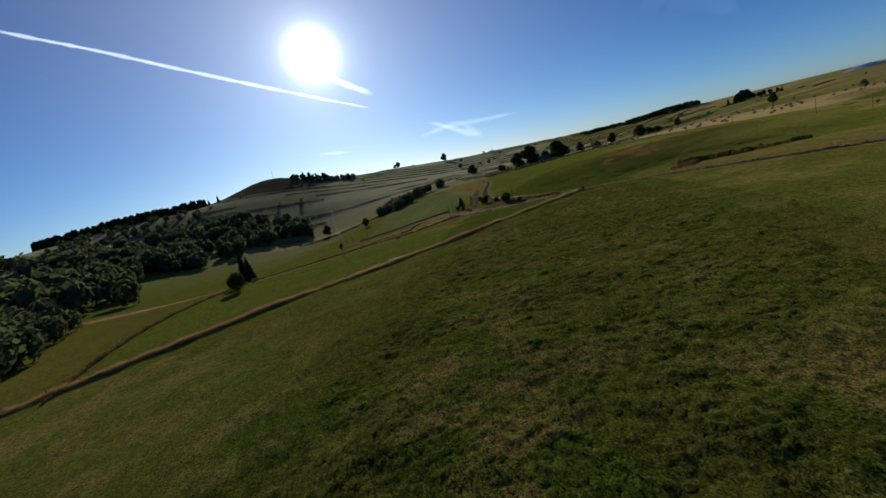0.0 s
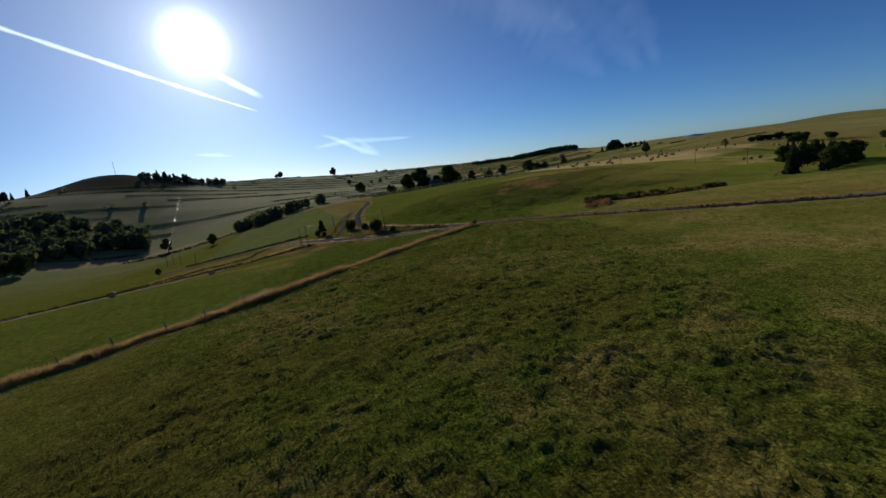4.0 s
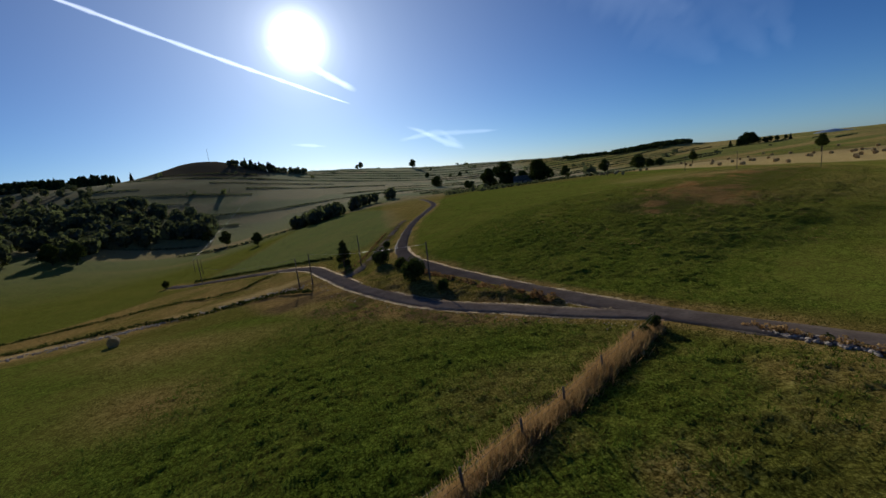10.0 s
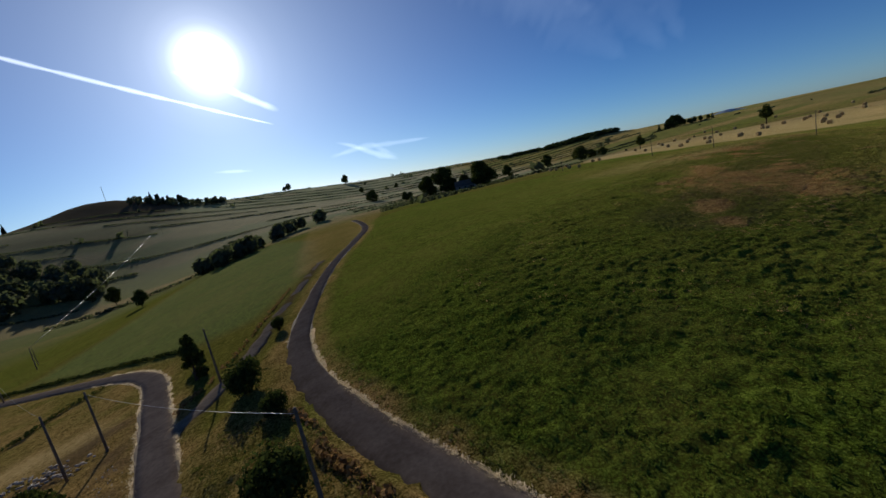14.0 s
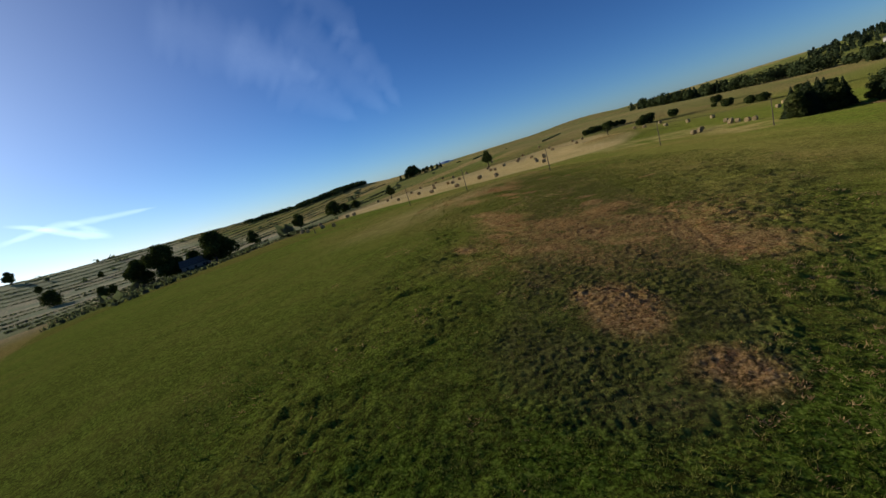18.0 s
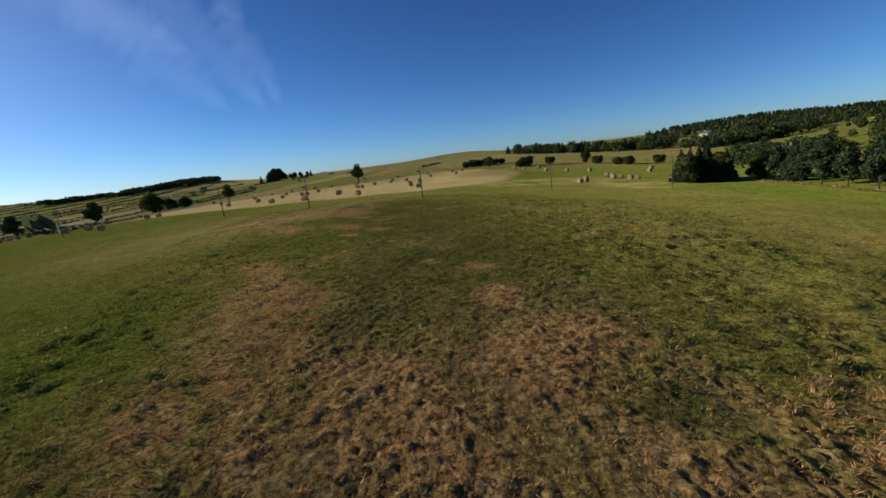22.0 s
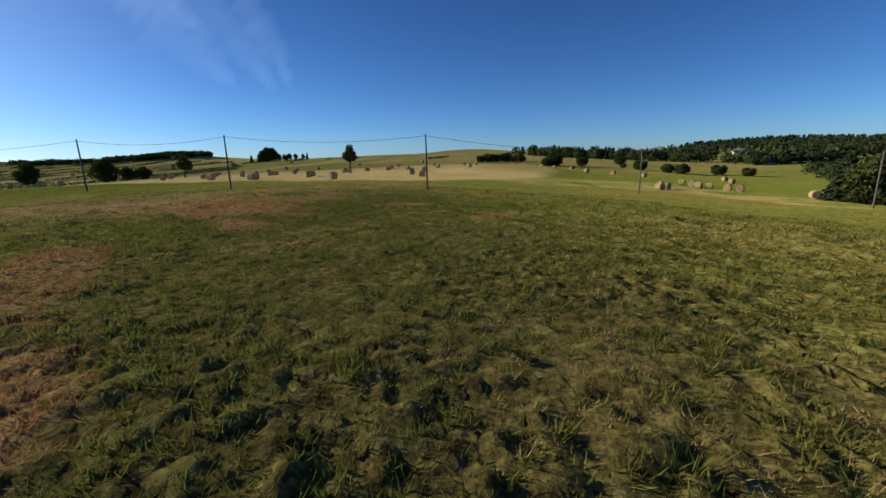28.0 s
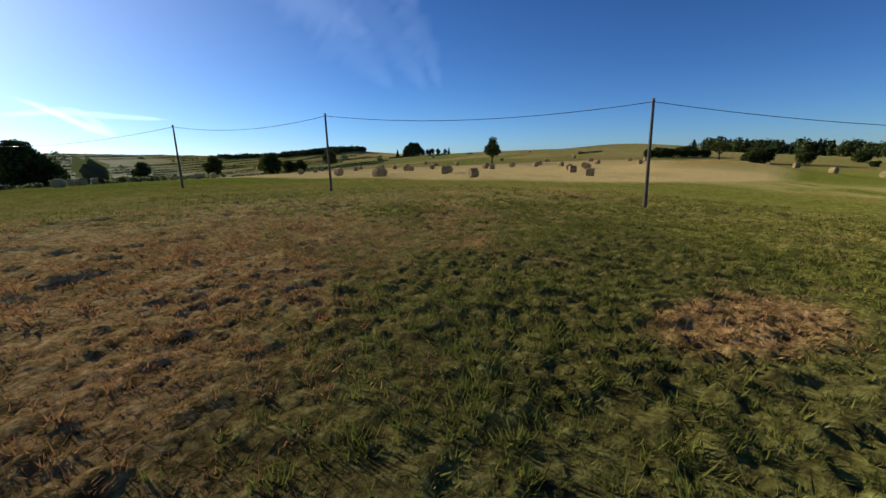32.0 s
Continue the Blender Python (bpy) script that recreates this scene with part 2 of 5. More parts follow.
GREEN_GRASS = leafy("pasture_grass", (0.018, 0.028, 0.005), (0.228, 0.224, 0.047), 0.32, 0.4)
# darkened copy of the pasture grass; dimmer light is put into its colour
DIMMED_GRASS = leafy("dimmed_grass", (0.010, 0.014, 0.003), (0.130, 0.118, 0.026), 0.32, 0.4)
# greyed and lightened: haze over the backlit woods is put into this colour
HAZE_LEAF = leafy("haze_pale_leaves", (0.055, 0.062, 0.042), (0.120, 0.125, 0.080), 0.4)


# ---- building helpers ----
def mesh_of(name, bm, material):
    me = bpy.data.meshes.new(name)
    bm.to_mesh(me)
    bm.free()
    me.materials.append(material)
    return me


def part(name, bm, material, parent=None, label=""):
    ob = new(name, mesh_of(name, bm, material) if isinstance(bm, bmesh.types.BMesh) else bm)
    if parent is not None:
        ob.parent = parent
    if label:
        tagged(ob, label)
    return ob


def from_arrays(name, verts, faces, material, smooth=False):
    """A mesh from numpy arrays: verts n x 3, faces m x 3 or m x 4."""
    me = bpy.data.meshes.new(name)
    n, k = faces.shape
    me.vertices.add(len(verts))
    me.vertices.foreach_set("co", np.asarray(verts, np.float32).ravel())
    me.loops.add(n * k)
    me.loops.foreach_set("vertex_index", np.asarray(faces, np.int32).ravel())
    me.polygons.add(n)
    me.polygons.foreach_set("loop_start", np.arange(0, n * k, k, dtype=np.int32))
    me.polygons.foreach_set("loop_total", np.full(n, k, np.int32))
    if smooth:
        me.polygons.foreach_set("use_smooth", np.ones(n, bool))
    me.update(calc_edges=True)
    me.materials.append(material)
    return me


def ring_tube(bm, points, radii, sides=8, cap=True):
    """A tube through points, round, with its own radius at each."""
    rings = []
    for i, p in enumerate(points):
        p = Vector(p)
        a, b = Vector(points[max(i - 1, 0)]), Vector(points[min(i + 1, len(points) - 1)])
        d = (b - a).normalized()
        u = d.orthogonal().normalized()
        v = d.cross(u)
        rings.append([bm.verts.new(p + radii[i] * (math.cos(k * math.tau / sides) * u + math.sin(k * math.tau / sides) * v)) for k in range(sides)])
    for r0, r1 in zip(rings, rings[1:]):
        for k in range(sides):
            bm.faces.new((r0[k], r0[(k + 1) % sides], r1[(k + 1) % sides], r1[k])).smooth = True
    if cap:
        bm.faces.new(rings[0][::-1])
        bm.faces.new(rings[-1])


def value_noise(x, y, seed=0):
    """Smooth noise from 0 to 1 over arrays of places."""
    xi, yi = np.floor(x).astype(np.int64), np.floor(y).astype(np.int64)
    fx, fy = x - xi, y - yi
    fx, fy = fx * fx * (3 - 2 * fx), fy * fy * (3 - 2 * fy)

    def lattice(i, j):
        v = (i * 374761393 + j * 668265263 + seed * 974634777) & 0x7FFFFFFF
        v = ((v ^ (v >> 13)) * 1274126177) & 0x7FFFFFFF
        return ((v ^ (v >> 16)) & 0xFFFF) / 65535.0
    a, b, c, d = lattice(xi, yi), lattice(xi + 1, yi), lattice(xi, yi + 1), lattice(xi + 1, yi + 1)
    return (a * (1 - fx) + b * fx) * (1 - fy) + (c * (1 - fx) + d * fx) * fy


# ---- the lie of the land ----
def swell(x, y, cx, cy, sx, sy, turn, height):
    c, s = math.cos(radians(turn)), math.sin(radians(turn))
    u, v = (x - cx) * c + (y - cy) * s, (y - cy) * c - (x - cx) * s
    return height * np.exp(-0.5 * ((u / sx) ** 2 + (v / sy) ** 2))


def land(x, y):
    """The height of the ground."""
    x, y = np.asarray(x, float), np.asarray(y, float)
    z = np.full(x.shape, 3.35)
    z += swell(x, y, 90, 185, 45, 35, 0, 1.99)    # field crown
    z += swell(x, y, 55, 165, 22, 25, 0, 1.32)    # crown west
    z += swell(x, y, -100, 270, 80, 120, 15, -23.26)    # valley
    z += swell(x, y, -170, 350, 120, 100, 0, -8.59)    # valley floor
    z += swell(x, y, -287, 776, 55, 55, 0, 27.28)    # cone
    z += swell(x, y, -300, 720, 190, 190, 0, 31.89)    # shoulder
    z += swell(x, y, -480, 520, 180, 220, 0, 17.75)    # west ridge
    z += swell(x, y, -50, 1000, 450, 220, 0, 5.84)    # back ridge
    z += swell(x, y, 480, 440, 170, 150, 0, 0.53)    # crest
    z += swell(x, y, 290, 140, 120, 70, 0, -10.67)    # east dip
    z += swell(x, y, 820, 20, 210, 130, 0, 11.67)    # forest hill
    z += swell(x, y, 90, 480, 160, 110, 0, -10.72)    # middle dip
    z += swell(x, y, -5, 165, 28, 30, 0, -2.2)    # fork hollow
    z += swell(x, y, 100, 133, 50, 16, 0, -3.75)    # gully
    z += swell(x, y, -40, 140, 45, 35, 0, 1.5)    # bale bank
    z += swell(x, y, 500, 900, 350, 250, 0, 2.53)    # far north
    z += swell(x, y, 228, 231, 14, 12, 0, 2.63)    # mound
    z += swell(x, y, 0, -60, 150, 80, 0, -4.46)    # south
    z += swell(x, y, -150, 580, 90, 90, 0, -7.46)    # upper slope
    z += swell(x, y, 25, 215, 25, 40, 0, 2.74)    # road ledge
    z += swell(x, y, 235, 300, 60, 45, 0, -1.7)    # hay rise
    z += swell(x, y, 180, 180, 35, 35, 0, -1.15)    # east slope
    z += swell(x, y, 20, 80, 60, 50, 0, 0.79)    # near fields
    z += swell(x, y, 80, 690, 190, 120, 0, -13.98)    # north dip
    z += swell(x, y, -350, 470, 90, 80, 0, -16.44)    # west flank
    z += swell(x, y, -150, 430, 70, 70, 0, -11.31)    # valley head
    z += swell(x, y, -35, 300, 45, 60, 0, 6.75)    # spur
    z += swell(x, y, 600, 150, 130, 110, 0, -12.95)    # east flat
    z += swell(x, y, 640, 530, 150, 120, 0, 6.37)    # crest east
    z += swell(x, y, -92, 175, 35, 40, 0, -2.24)    # conifer hollow
    z += swell(x, y, -620, 200, 150, 150, 0, 13.72)    # west far
    z += swell(x, y, -87, 918, 90, 90, 0, 11.2)    # nw lip
    z += swell(x, y, -385, 670, 55, 55, 0, -6.78)    # ridge end
    z += swell(x, y, -255, 785, 40, 45, 0, -11.29)    # cone back
    z += swell(x, y, -40, 915, 70, 60, 0, -0.72)    # nw saddle
    z += swell(x, y, 40, 940, 60, 60, 0, 3.61)    # far lip
    z += swell(x, y, 125, 985, 60, 70, 0, 5.12)    # far knoll
    z += swell(x, y, 215, 1010, 60, 70, 0, 4.09)    # far brow
    z += swell(x, y, 340, 1005, 80, 80, 0, 2.51)    # far fields
    z += swell(x, y, 500, 960, 90, 80, 0, -2.41)    # far rise
    z += swell(x, y, 545, 625, 50, 60, 0, -4.22)    # crest foot
    z += swell(x, y, 610, 550, 50, 60, 0, -8.09)    # crest
    z += swell(x, y, 680, 455, 45, 50, 0, 3.28)    # crest brow
    z += swell(x, y, 740, 405, 50, 50, 0, 0.24)    # crest end
    z += swell(x, y, 650, 480, 70, 70, 0, 2.65)    # crest shoulder
    z += swell(x, y, 2300, 2500, 900, 900, 0, -45.0)    # far plain
    z += swell(x, y, 870, 60, 70, 70, 0, 1.30)    # forest crown
    z += swell(x, y, 790, -30, 70, 60, 0, -7.25)    # forest south
    z += swell(x, y, -340, 745, 40, 40, 0, 1.72)    # cone west
    z += swell(x, y, 445, 775, 55, 45, 0, 9.0)    # wooded hump
    return z


def ground_z(x, y):
    return float(land(np.array([x]), np.array([y]))[0])


def smooth_line(points, step):
    """A Catmull-Rom line through points (x, y), with a place about every step metres."""
    p = [np.array(q, float) for q in points]
    p = [2 * p[0] - p[1]] + p + [2 * p[-1] - p[-2]]
    out = []
    for a, b, c, d in zip(p, p[1:], p[2:], p[3:]):
        n = max(1, int(np.linalg.norm(c - b) / step))
        for i in range(n):
            t = i / n
            out.append(0.5 * (2 * b + (c - a) * t + (2 * a - 5 * b + 4 * c - d) * t * t + (3 * b - 3 * c + d - a) * t ** 3))
    out.append(p[-2])
    return np.array(out)


def away_from(x, y, line):
    """The distance of places from a line of points."""
    d = np.full(x.shape, 1e9)
    for a, b in zip(line, line[1:]):
        ab = b - a
        t = np.clip(((x - a[0]) * ab[0] + (y - a[1]) * ab[1]) / max(ab @ ab, 1e-9), 0, 1)
        d = np.minimum(d, np.hypot(x - a[0] - t * ab[0], y - a[1] - t * ab[1]))
    return d


def inside(x, y, poly):
    """Whether places lie inside a polygon."""
    r = np.zeros(x.shape, bool)
    for (x0, y0), (x1, y1) in zip(poly, poly[1:] + poly[:1]):
        r ^= ((y0 > y) != (y1 > y)) & (x < (x1 - x0) * (y - y0) / ((y1 - y0) or 1e-9) + x0)
    return r


def soft_inside(x, y, poly, width):
    """1 inside a polygon, falling to 0 over a width outside it."""
    d = away_from(x, y, [np.array(q, float) for q in poly + poly[:1]])
    return np.where(inside(x, y, poly), 1.0, np.clip(1 - d / width, 0, 1))


UPPER_ROAD = smooth_line([(300, -50), (200, -5), (140, 30), (100, 58), (66, 84), (50, 105.5), (42, 117), (35.5, 128), (29, 138.5), (23.5, 148.5), (19, 159.5), (17, 171), (17.2, 186), (19, 204), (23.7, 230), (27, 262), (26, 300), (22, 350)], 1.5)
LOWER_ROAD = smooth_line([(41.5, 118.5), (34.5, 122.8), (29, 127.3), (25, 130.3), (21.3, 134), (17.4, 139.3), (13.6, 145.3), (9.8, 152), (6.3, 159.5), (2.2, 168.3), (-3.5, 180), (-11, 188.5), (-21, 195.5), (-36, 204.5), (-51, 214), (-62, 224)], 1.5)
SIDE_TRACK = smooth_line([(6.8, 157.0), (9.2, 163), (11, 172), (12.2, 186), (14, 200), (16, 216)], 1.5)
BALE_TRACK = smooth_line([(-110, 118), (-75, 128), (-45, 143.5), (-28, 153), (-12, 166), (-2, 168)], 1.5)
FENCE = smooth_line([(38, 117), (25, 105.5), (15, 97.5), (0, 86), (-17, 75), (-32, 66), (-52, 47), (-75, 20)], 1.0)
HAY_STRIP = [(150, 330), (151, 290), (154, 262), (162, 245), (180, 231), (205, 219), (224, 221), (250, 236), (285, 262), (280, 285), (262, 298), (240, 316), (215, 345), (180, 370)]

SPUR = [(-43, 219), (-24, 204.5), (-3, 192), (6, 192), (12, 212), (4, 285), (-33, 378), (-46, 326), (-42, 263)]


def axis(spans, far):
    """Places along one axis: even in each span (from, to, step), then further and further apart out to far."""
    a, out0, out1, s = np.concatenate([np.arange(u, v - w * 0.5, w) for u, v, w in spans]), [], [], spans[0][2]
    fine0, fine1, step = spans[0][0], spans[-1][1] - spans[-1][2], spans[-1][2]
    d = 0.0
    while d < far:
        s *= 1.07
        d += s
        out0.append(fine0 - d)
        out1.append(fine1 + step + d)
    return np.concatenate([out0[::-1], a, out1])


def blob(x, y, cx, cy, rx, ry, turn=0.0):
    """1 at the middle of an oval patch, 0 at its rim and outside."""
    c, s = math.cos(radians(turn)), math.sin(radians(turn))
    u, v = (x - cx) * c + (y - cy) * s, (y - cy) * c - (x - cx) * s
    return np.clip(1.25 - np.hypot(u / rx, v / ry), 0, 1)


PARCHED_SPOTS = (      # on the crown: (x, y, half length, half width, turn, how dry)
    (86.8, 187, 6.5, 3, 58, 1.1), (84, 183.5, 15, 4.5, 55, 0.75), (81.2, 175.7, 3.6, 2.8, 63, 1.2), (84.4, 172.3, 3.5, 3, 15, 1.2),
    (78.1, 180.6, 2.2, 1.3, 65, 1.1), (73.7, 181.3, 2.6, 1.1, 73, 1.1), (76.8, 173.5, 2.9, 1.6, 106, 1.1), (80.5, 166.5, 2.6, 1.1, 140, 1.1),
    (79, 164, 3.2, 1.4, 140, 1.1), (73.3, 172, 2.5, 1.3, 100, 1.2), (82, 177.2, 2.6, 1.6, 70, 1.2), (86.5, 172.5, 2.8, 1.9, 120, 1.1))
DRY_SPOTS = (
    (76.4, 161.2, 6, 4, 70, 0.95), (64.7, 163.3, 3.4, 2.2, 50, 1.3), (61, 157.5, 1.9, 1.7, 0, 1.1), (75, 166, 2.4, 1.1, 125, 1.1),
    (89.3, 175.6, 1.7, 1.3, 40, 1.3), (91, 193, 5, 1.6, 60, 1.1), (121.5, 213, 8, 4.2, 75, 1.25), (119.5, 208.8, 2.2, 0.9, 83, 1.2),
    (117.7, 205.8, 2.4, 0.9, 90, 1.2), (116.7, 205, 2.6, 1.1, 60, 1.1), (109.3, 201.5, 5, 1.6, 62, 1.25), (106.6, 194.8, 1.9, 1.0, 70, 1.3),
    (103.6, 196.1, 1.7, 0.7, 84, 1.1), (108.2, 210.5, 9, 3.2, 63, 0.8), (137.4, 220.6, 8, 3, 50, 0.7))
STRAW_SPOTS = (
    (94.7, 182, 1.1, 0.7, 47, 0.9), (98.4, 183.2, 1.6, 1.2, 34, 0.65), (93.8, 178.6, 1.4, 1.0, 100, 1.0), (129, 205, 2.4, 1.1, 166, 1.2),
    (104, 174, 2.6, 0.9, 150, 0.85), (125.8, 196.4, 2.6, 0.9, 150, 0.85), (105.2, 190.5, 1.1, 0.6, 54, 0.7), (130.6, 212.4, 2, 0.8, 30, 0.7))


def dryness(x, y):
    """How dry the pasture is on the crown: 0 green to 1 brown."""
    n1, n2, n3 = value_noise(x / 6, y / 6, 5), value_noise(x / 2.2, y / 2.2, 6), value_noise(x / 1.0, y / 1.0, 7)
    n4 = value_noise((0.5 * x + 0.87 * y) / 4.5, (0.87 * x - 0.5 * y) / 0.9, 8)           # streaks
    d = 0.72 * blob(x, y, 78.5, 171, 15, 17, 10)                      # broad parched band
    for cx, cy, rx, ry, turn, much in PARCHED_SPOTS + DRY_SPOTS + STRAW_SPOTS:
        d = np.maximum(d, much * blob(x, y, cx, cy, rx * 1.1, ry * 1.1, turn))
    d = np.maximum(d, 0.45 * blob(x, y, 150, 225, 40, 14, -20))
    d = np.maximum(d, 0.68 * blob(x, y, 120, 222, 22, 15, 10))
    return np.clip(d * (0.2 + 0.6 * n1 + 0.5 * n2 + 0.4 * n3 + 0.65 * n4) - 0.25, 0, 1)


def field_cell(x, y):
    """Far fields: which one a place lies in, as a number from 0 to 1, and how near it is to a field's edge in metres."""
    c, s = math.cos(radians(14)), math.sin(radians(14))
    u, v = x * c + y * s, y * c - x * s
    v = v + 14 * (value_noise(u / 120, v / 120, 31) - 0.5)
    i = np.floor(v / 34.0)
    u = u + 60 * value_noise(i * 7.3, i * 0 + 2.0, 32)
    j = np.floor(u / 190.0)
    tone = value_noise(i * 5.37 + 0.5, j * 9.71 + 0.5, 33)
    return tone, np.minimum(np.abs(v / 34.0 - np.round(v / 34.0)) * 34, np.abs(u / 190.0 - np.round(u / 190.0)) * 190)


LOW_WAY = [(62, 162), (72, 167), (82, 173), (90, 178), (102, 186), (112, 194), (122, 204), (134, 214)]
HIGH_WAY = [(0, 0), (8, 30), (16, 52), (20, 76), (23, 98), (26, 118), (32, 138), (45, 152), (62, 162)]


def way_reach(x, y):
    """How far places lie inside the two stretches of tussocky turf, in metres (below 0: outside)."""
    low = away_from(x, y, [np.array(q, float) for q in LOW_WAY])
    high = away_from(x, y, [np.array(q, float) for q in HIGH_WAY])
    return 7.0 - low, 20.0 - np.minimum(high, low)


def lie_of_turf(x, y):
    """Height and zones (dry, straw, earth, lush) of the ground at places."""
    z = land(x, y)
    up, low, side, bale = (away_from(x, y, l) for l in (UPPER_ROAD[::3], LOWER_ROAD[::3], SIDE_TRACK[::3], BALE_TRACK[::3]))
    roads = np.minimum(up - 1.5 * np.interp(y, (145, 190), (1.0, 0.72)), low - 1.3) + 1.5
    near = np.clip(1 - np.maximum(np.abs(x - 72) - 120, np.abs(y - 138) - 140) / 40, 0, 1) * np.clip((roads - 1.6) / 3, 0.05, 1)
    tuss = value_noise(x / 1.5, y / 1.5, 2)
    near = near * np.clip((away_from(x, y, [np.array(q, float) for q in LOW_WAY]) - 4) / 12, 0.4, 1)
    z = z + near * (0.30 * (value_noise(x / 6, y / 6, 1) - 0.5) + 0.20 * (tuss - 0.5))
    z = z - 0.25 * np.clip((1.35 - roads) / 0.3, 0, 1)
    # a raised, weedy island between the two lanes and an earth bank under the bale track
    isle = soft_inside(x, y, [(34, 127.3), (27.5, 138), (21.5, 147.5), (17.5, 157.5), (14.5, 170), (13.5, 161), (12, 152), (16, 145), (22, 138)], 1.2)
    z = z + isle * 0.5 * (0.6 + 0.8 * value_noise(x / 2, y / 2, 4))
    zones = np.zeros((len(x), 4), np.float32)
    n1, n2, n3 = value_noise(x / 9, y / 9, 5), value_noise(x / 2.5, y / 2.5, 6), value_noise(x / 30, y / 30, 7)
    dry = dryness(x, y)
    verge = np.clip(1.3 - np.abs(roads - 1.9) / 1.5, 0, 1) * (0.1 + 0.9 * n2)
    dry = np.maximum(dry, np.clip(verge, 0, 0.8))
    fork = soft_inside(x, y, [(-1, 168), (7, 152), (15, 141.5), (24, 132), (33, 123.5), (28, 124), (14, 134), (0, 147), (-8, 158)], 3)
    dry = np.maximum(dry, fork * np.clip(0.35 + 0.5 * n1 + 0.3 * n2, 0, 1))
    dry = np.maximum(dry, np.clip(1.3 - bale / 8.5, 0, 1) * (0.25 + 0.75 * n2))
    dry = np.maximum(dry, isle * np.clip(0.1 + 0.6 * n2, 0, 1))
    terraces = soft_inside(x, y, [(-4, 166), (-4, 184), (-20, 188), (-48, 203), (-60, 170), (-50, 146), (-30, 153)], 6)
    dry = np.maximum(dry, terraces * np.clip(1.3 * n1 * n2 + 0.15, 0, 0.7))
    hollow = soft_inside(x, y, [(-4, 120), (20, 110), (34, 118), (16, 132), (-2, 142), (-20, 138)], 6)
    dry = np.maximum(dry, hollow * np.clip(1.2 * n1 - 0.45, 0, 0.7))
    # far slopes, field by field
    tone, rim = field_cell(x, y)
    far = np.clip((np.hypot(x - 60, y - 150) - 170) / 40, 0, 1)
    pasture_e = soft_inside(x, y, [(120, 300), (240, 330), (330, 300), (420, 420), (700, 700), (700, 300), (330, 240), (250, 150), (190, 120), (180, 190)], 20)
    far = far * (1 - pasture_e)
    dry = np.maximum(dry, far * np.clip(6 * (tone - 0.5), 0, 0.55 + 0.2 * n3) * np.clip((y - 300) / 60, 0, 1))
    tan = soft_inside(x, y, [(13, 210), (16, 216), (22, 236), (27, 262), (30, 294), (41, 389), (7, 464), (-2, 360), (4, 297), (8, 250)], 3)
    dry = np.maximum(dry, tan * (0.3 + 0.35 * n1))
    heath = soft_inside(x, y, [(-385, 720), (-335, 650), (-255, 632), (-205, 680), (-195, 750), (-260, 830), (-350, 810)], 25)
    # dark rough grass, deepened further to paint in the far hedges' shade
    moor_shade = soft_inside(x, y, [(-160, 640), (-168, 590), (-185, 548), (-215, 530), (-262, 520), (-330, 500), (-430, 440), (-500, 520), (-440, 610), (-380, 660), (-260, 660)], 22)
    fence = away_from(x, y, FENCE[::4])
    first = soft_inside(x, y, [(40, 115), (15, 96), (-52, 46), (-60, -30), (150, -30), (135, 24), (60, 88)], 3)
    dry = np.maximum(dry, first * np.clip(0.9 * n2 * n1 + 0.5 * value_noise(x / 4.5, y / 4.5, 8) - 0.46, 0, 0.4))
    for a, b in (((32, 93), (27, 82)), ((33.6, 92.2), (28.6, 81.4))):
        dry = np.maximum(dry, 0.5 * np.clip(1.3 - away_from(x, y, [np.array(a, float), np.array(b, float)]) / 0.45, 0, 1))
    straw = np.clip(1.2 - fence / 0.6, 0, 1) * 0.8
    straw = np.maximum(straw, soft_inside(x, y, HAY_STRIP, 5) * (0.65 + 0.5 * n1))
    stubble = soft_inside(x, y, [(196, 236), (203, 214), (217, 194), (205, 178), (178, 169), (172, 172), (196, 188), (190, 214)], 7)
    straw = np.maximum(straw, stubble * np.clip(1.1 * n2 * n1 + 0.1 * n1 - 0.08, 0, 0.38))
    straw = np.maximum(straw, far * np.clip(8 * (0.22 - tone), 0, 0.5) * np.clip((y - 500) / 40, 0, 1))
    # faint straw tone over every far field lightens it in place of haze
    straw = np.maximum(straw, far * (0.02 + 0.16 * n3) * np.clip((y - 380) / 80, 0, 1))
    straw = np.maximum(straw, np.clip(1.2 - bale / 4.0, 0, 1) * np.clip(0.2 + 0.6 * n2, 0, 0.7))
    straw = np.maximum(straw, 0.4 * blob(x, y, 122, 226, 34, 16, 5) * (0.4 + 0.8 * n2))
    crown = soft_inside(x, y, [(88, 165), (120, 150), (200, 185), (160, 250), (100, 262), (92, 215)], 8)
    dry = np.maximum(dry, crown * (0.08 + 0.26 * n1))
    mound = blob(x, y, 228, 232, 17, 13)
    dry = np.maximum(dry, mound * 1.0)
    straw = straw * (1 - mound)
    slope = soft_inside(x, y, [(310, 290), (330, 205), (420, 150), (520, 190), (570, 330), (430, 340)], 25)
    dry = np.maximum(dry, slope * (0.1 + 0.25 * n3))
    olive = pasture_e * np.clip((np.hypot(x - 60, y - 150) - 190) / 60, 0, 1)
    dry = np.maximum(dry, np.maximum(olive, slope) * np.clip(0.9 * n3 + 0.5 * n1 - 0.35, 0.05, 0.6))
    upland = soft_inside(x, y, [(330, 290), (420, 260), (520, 300), (620, 460), (520, 520), (400, 400)], 40)
    straw = np.maximum(straw, upland * 0.12)
    marsh = soft_inside(x, y, [(74, 130), (86, 130), (97, 122), (104, 106), (112, 92), (100, 66), (78, 82), (62, 102), (66, 118)], 5)
    dry = np.maximum(dry, marsh * (0.12 + 0.4 * n2))
    zones[:, 0], zones[:, 1] = np.clip(dry, 0, 1), np.clip(straw, 0, 1)
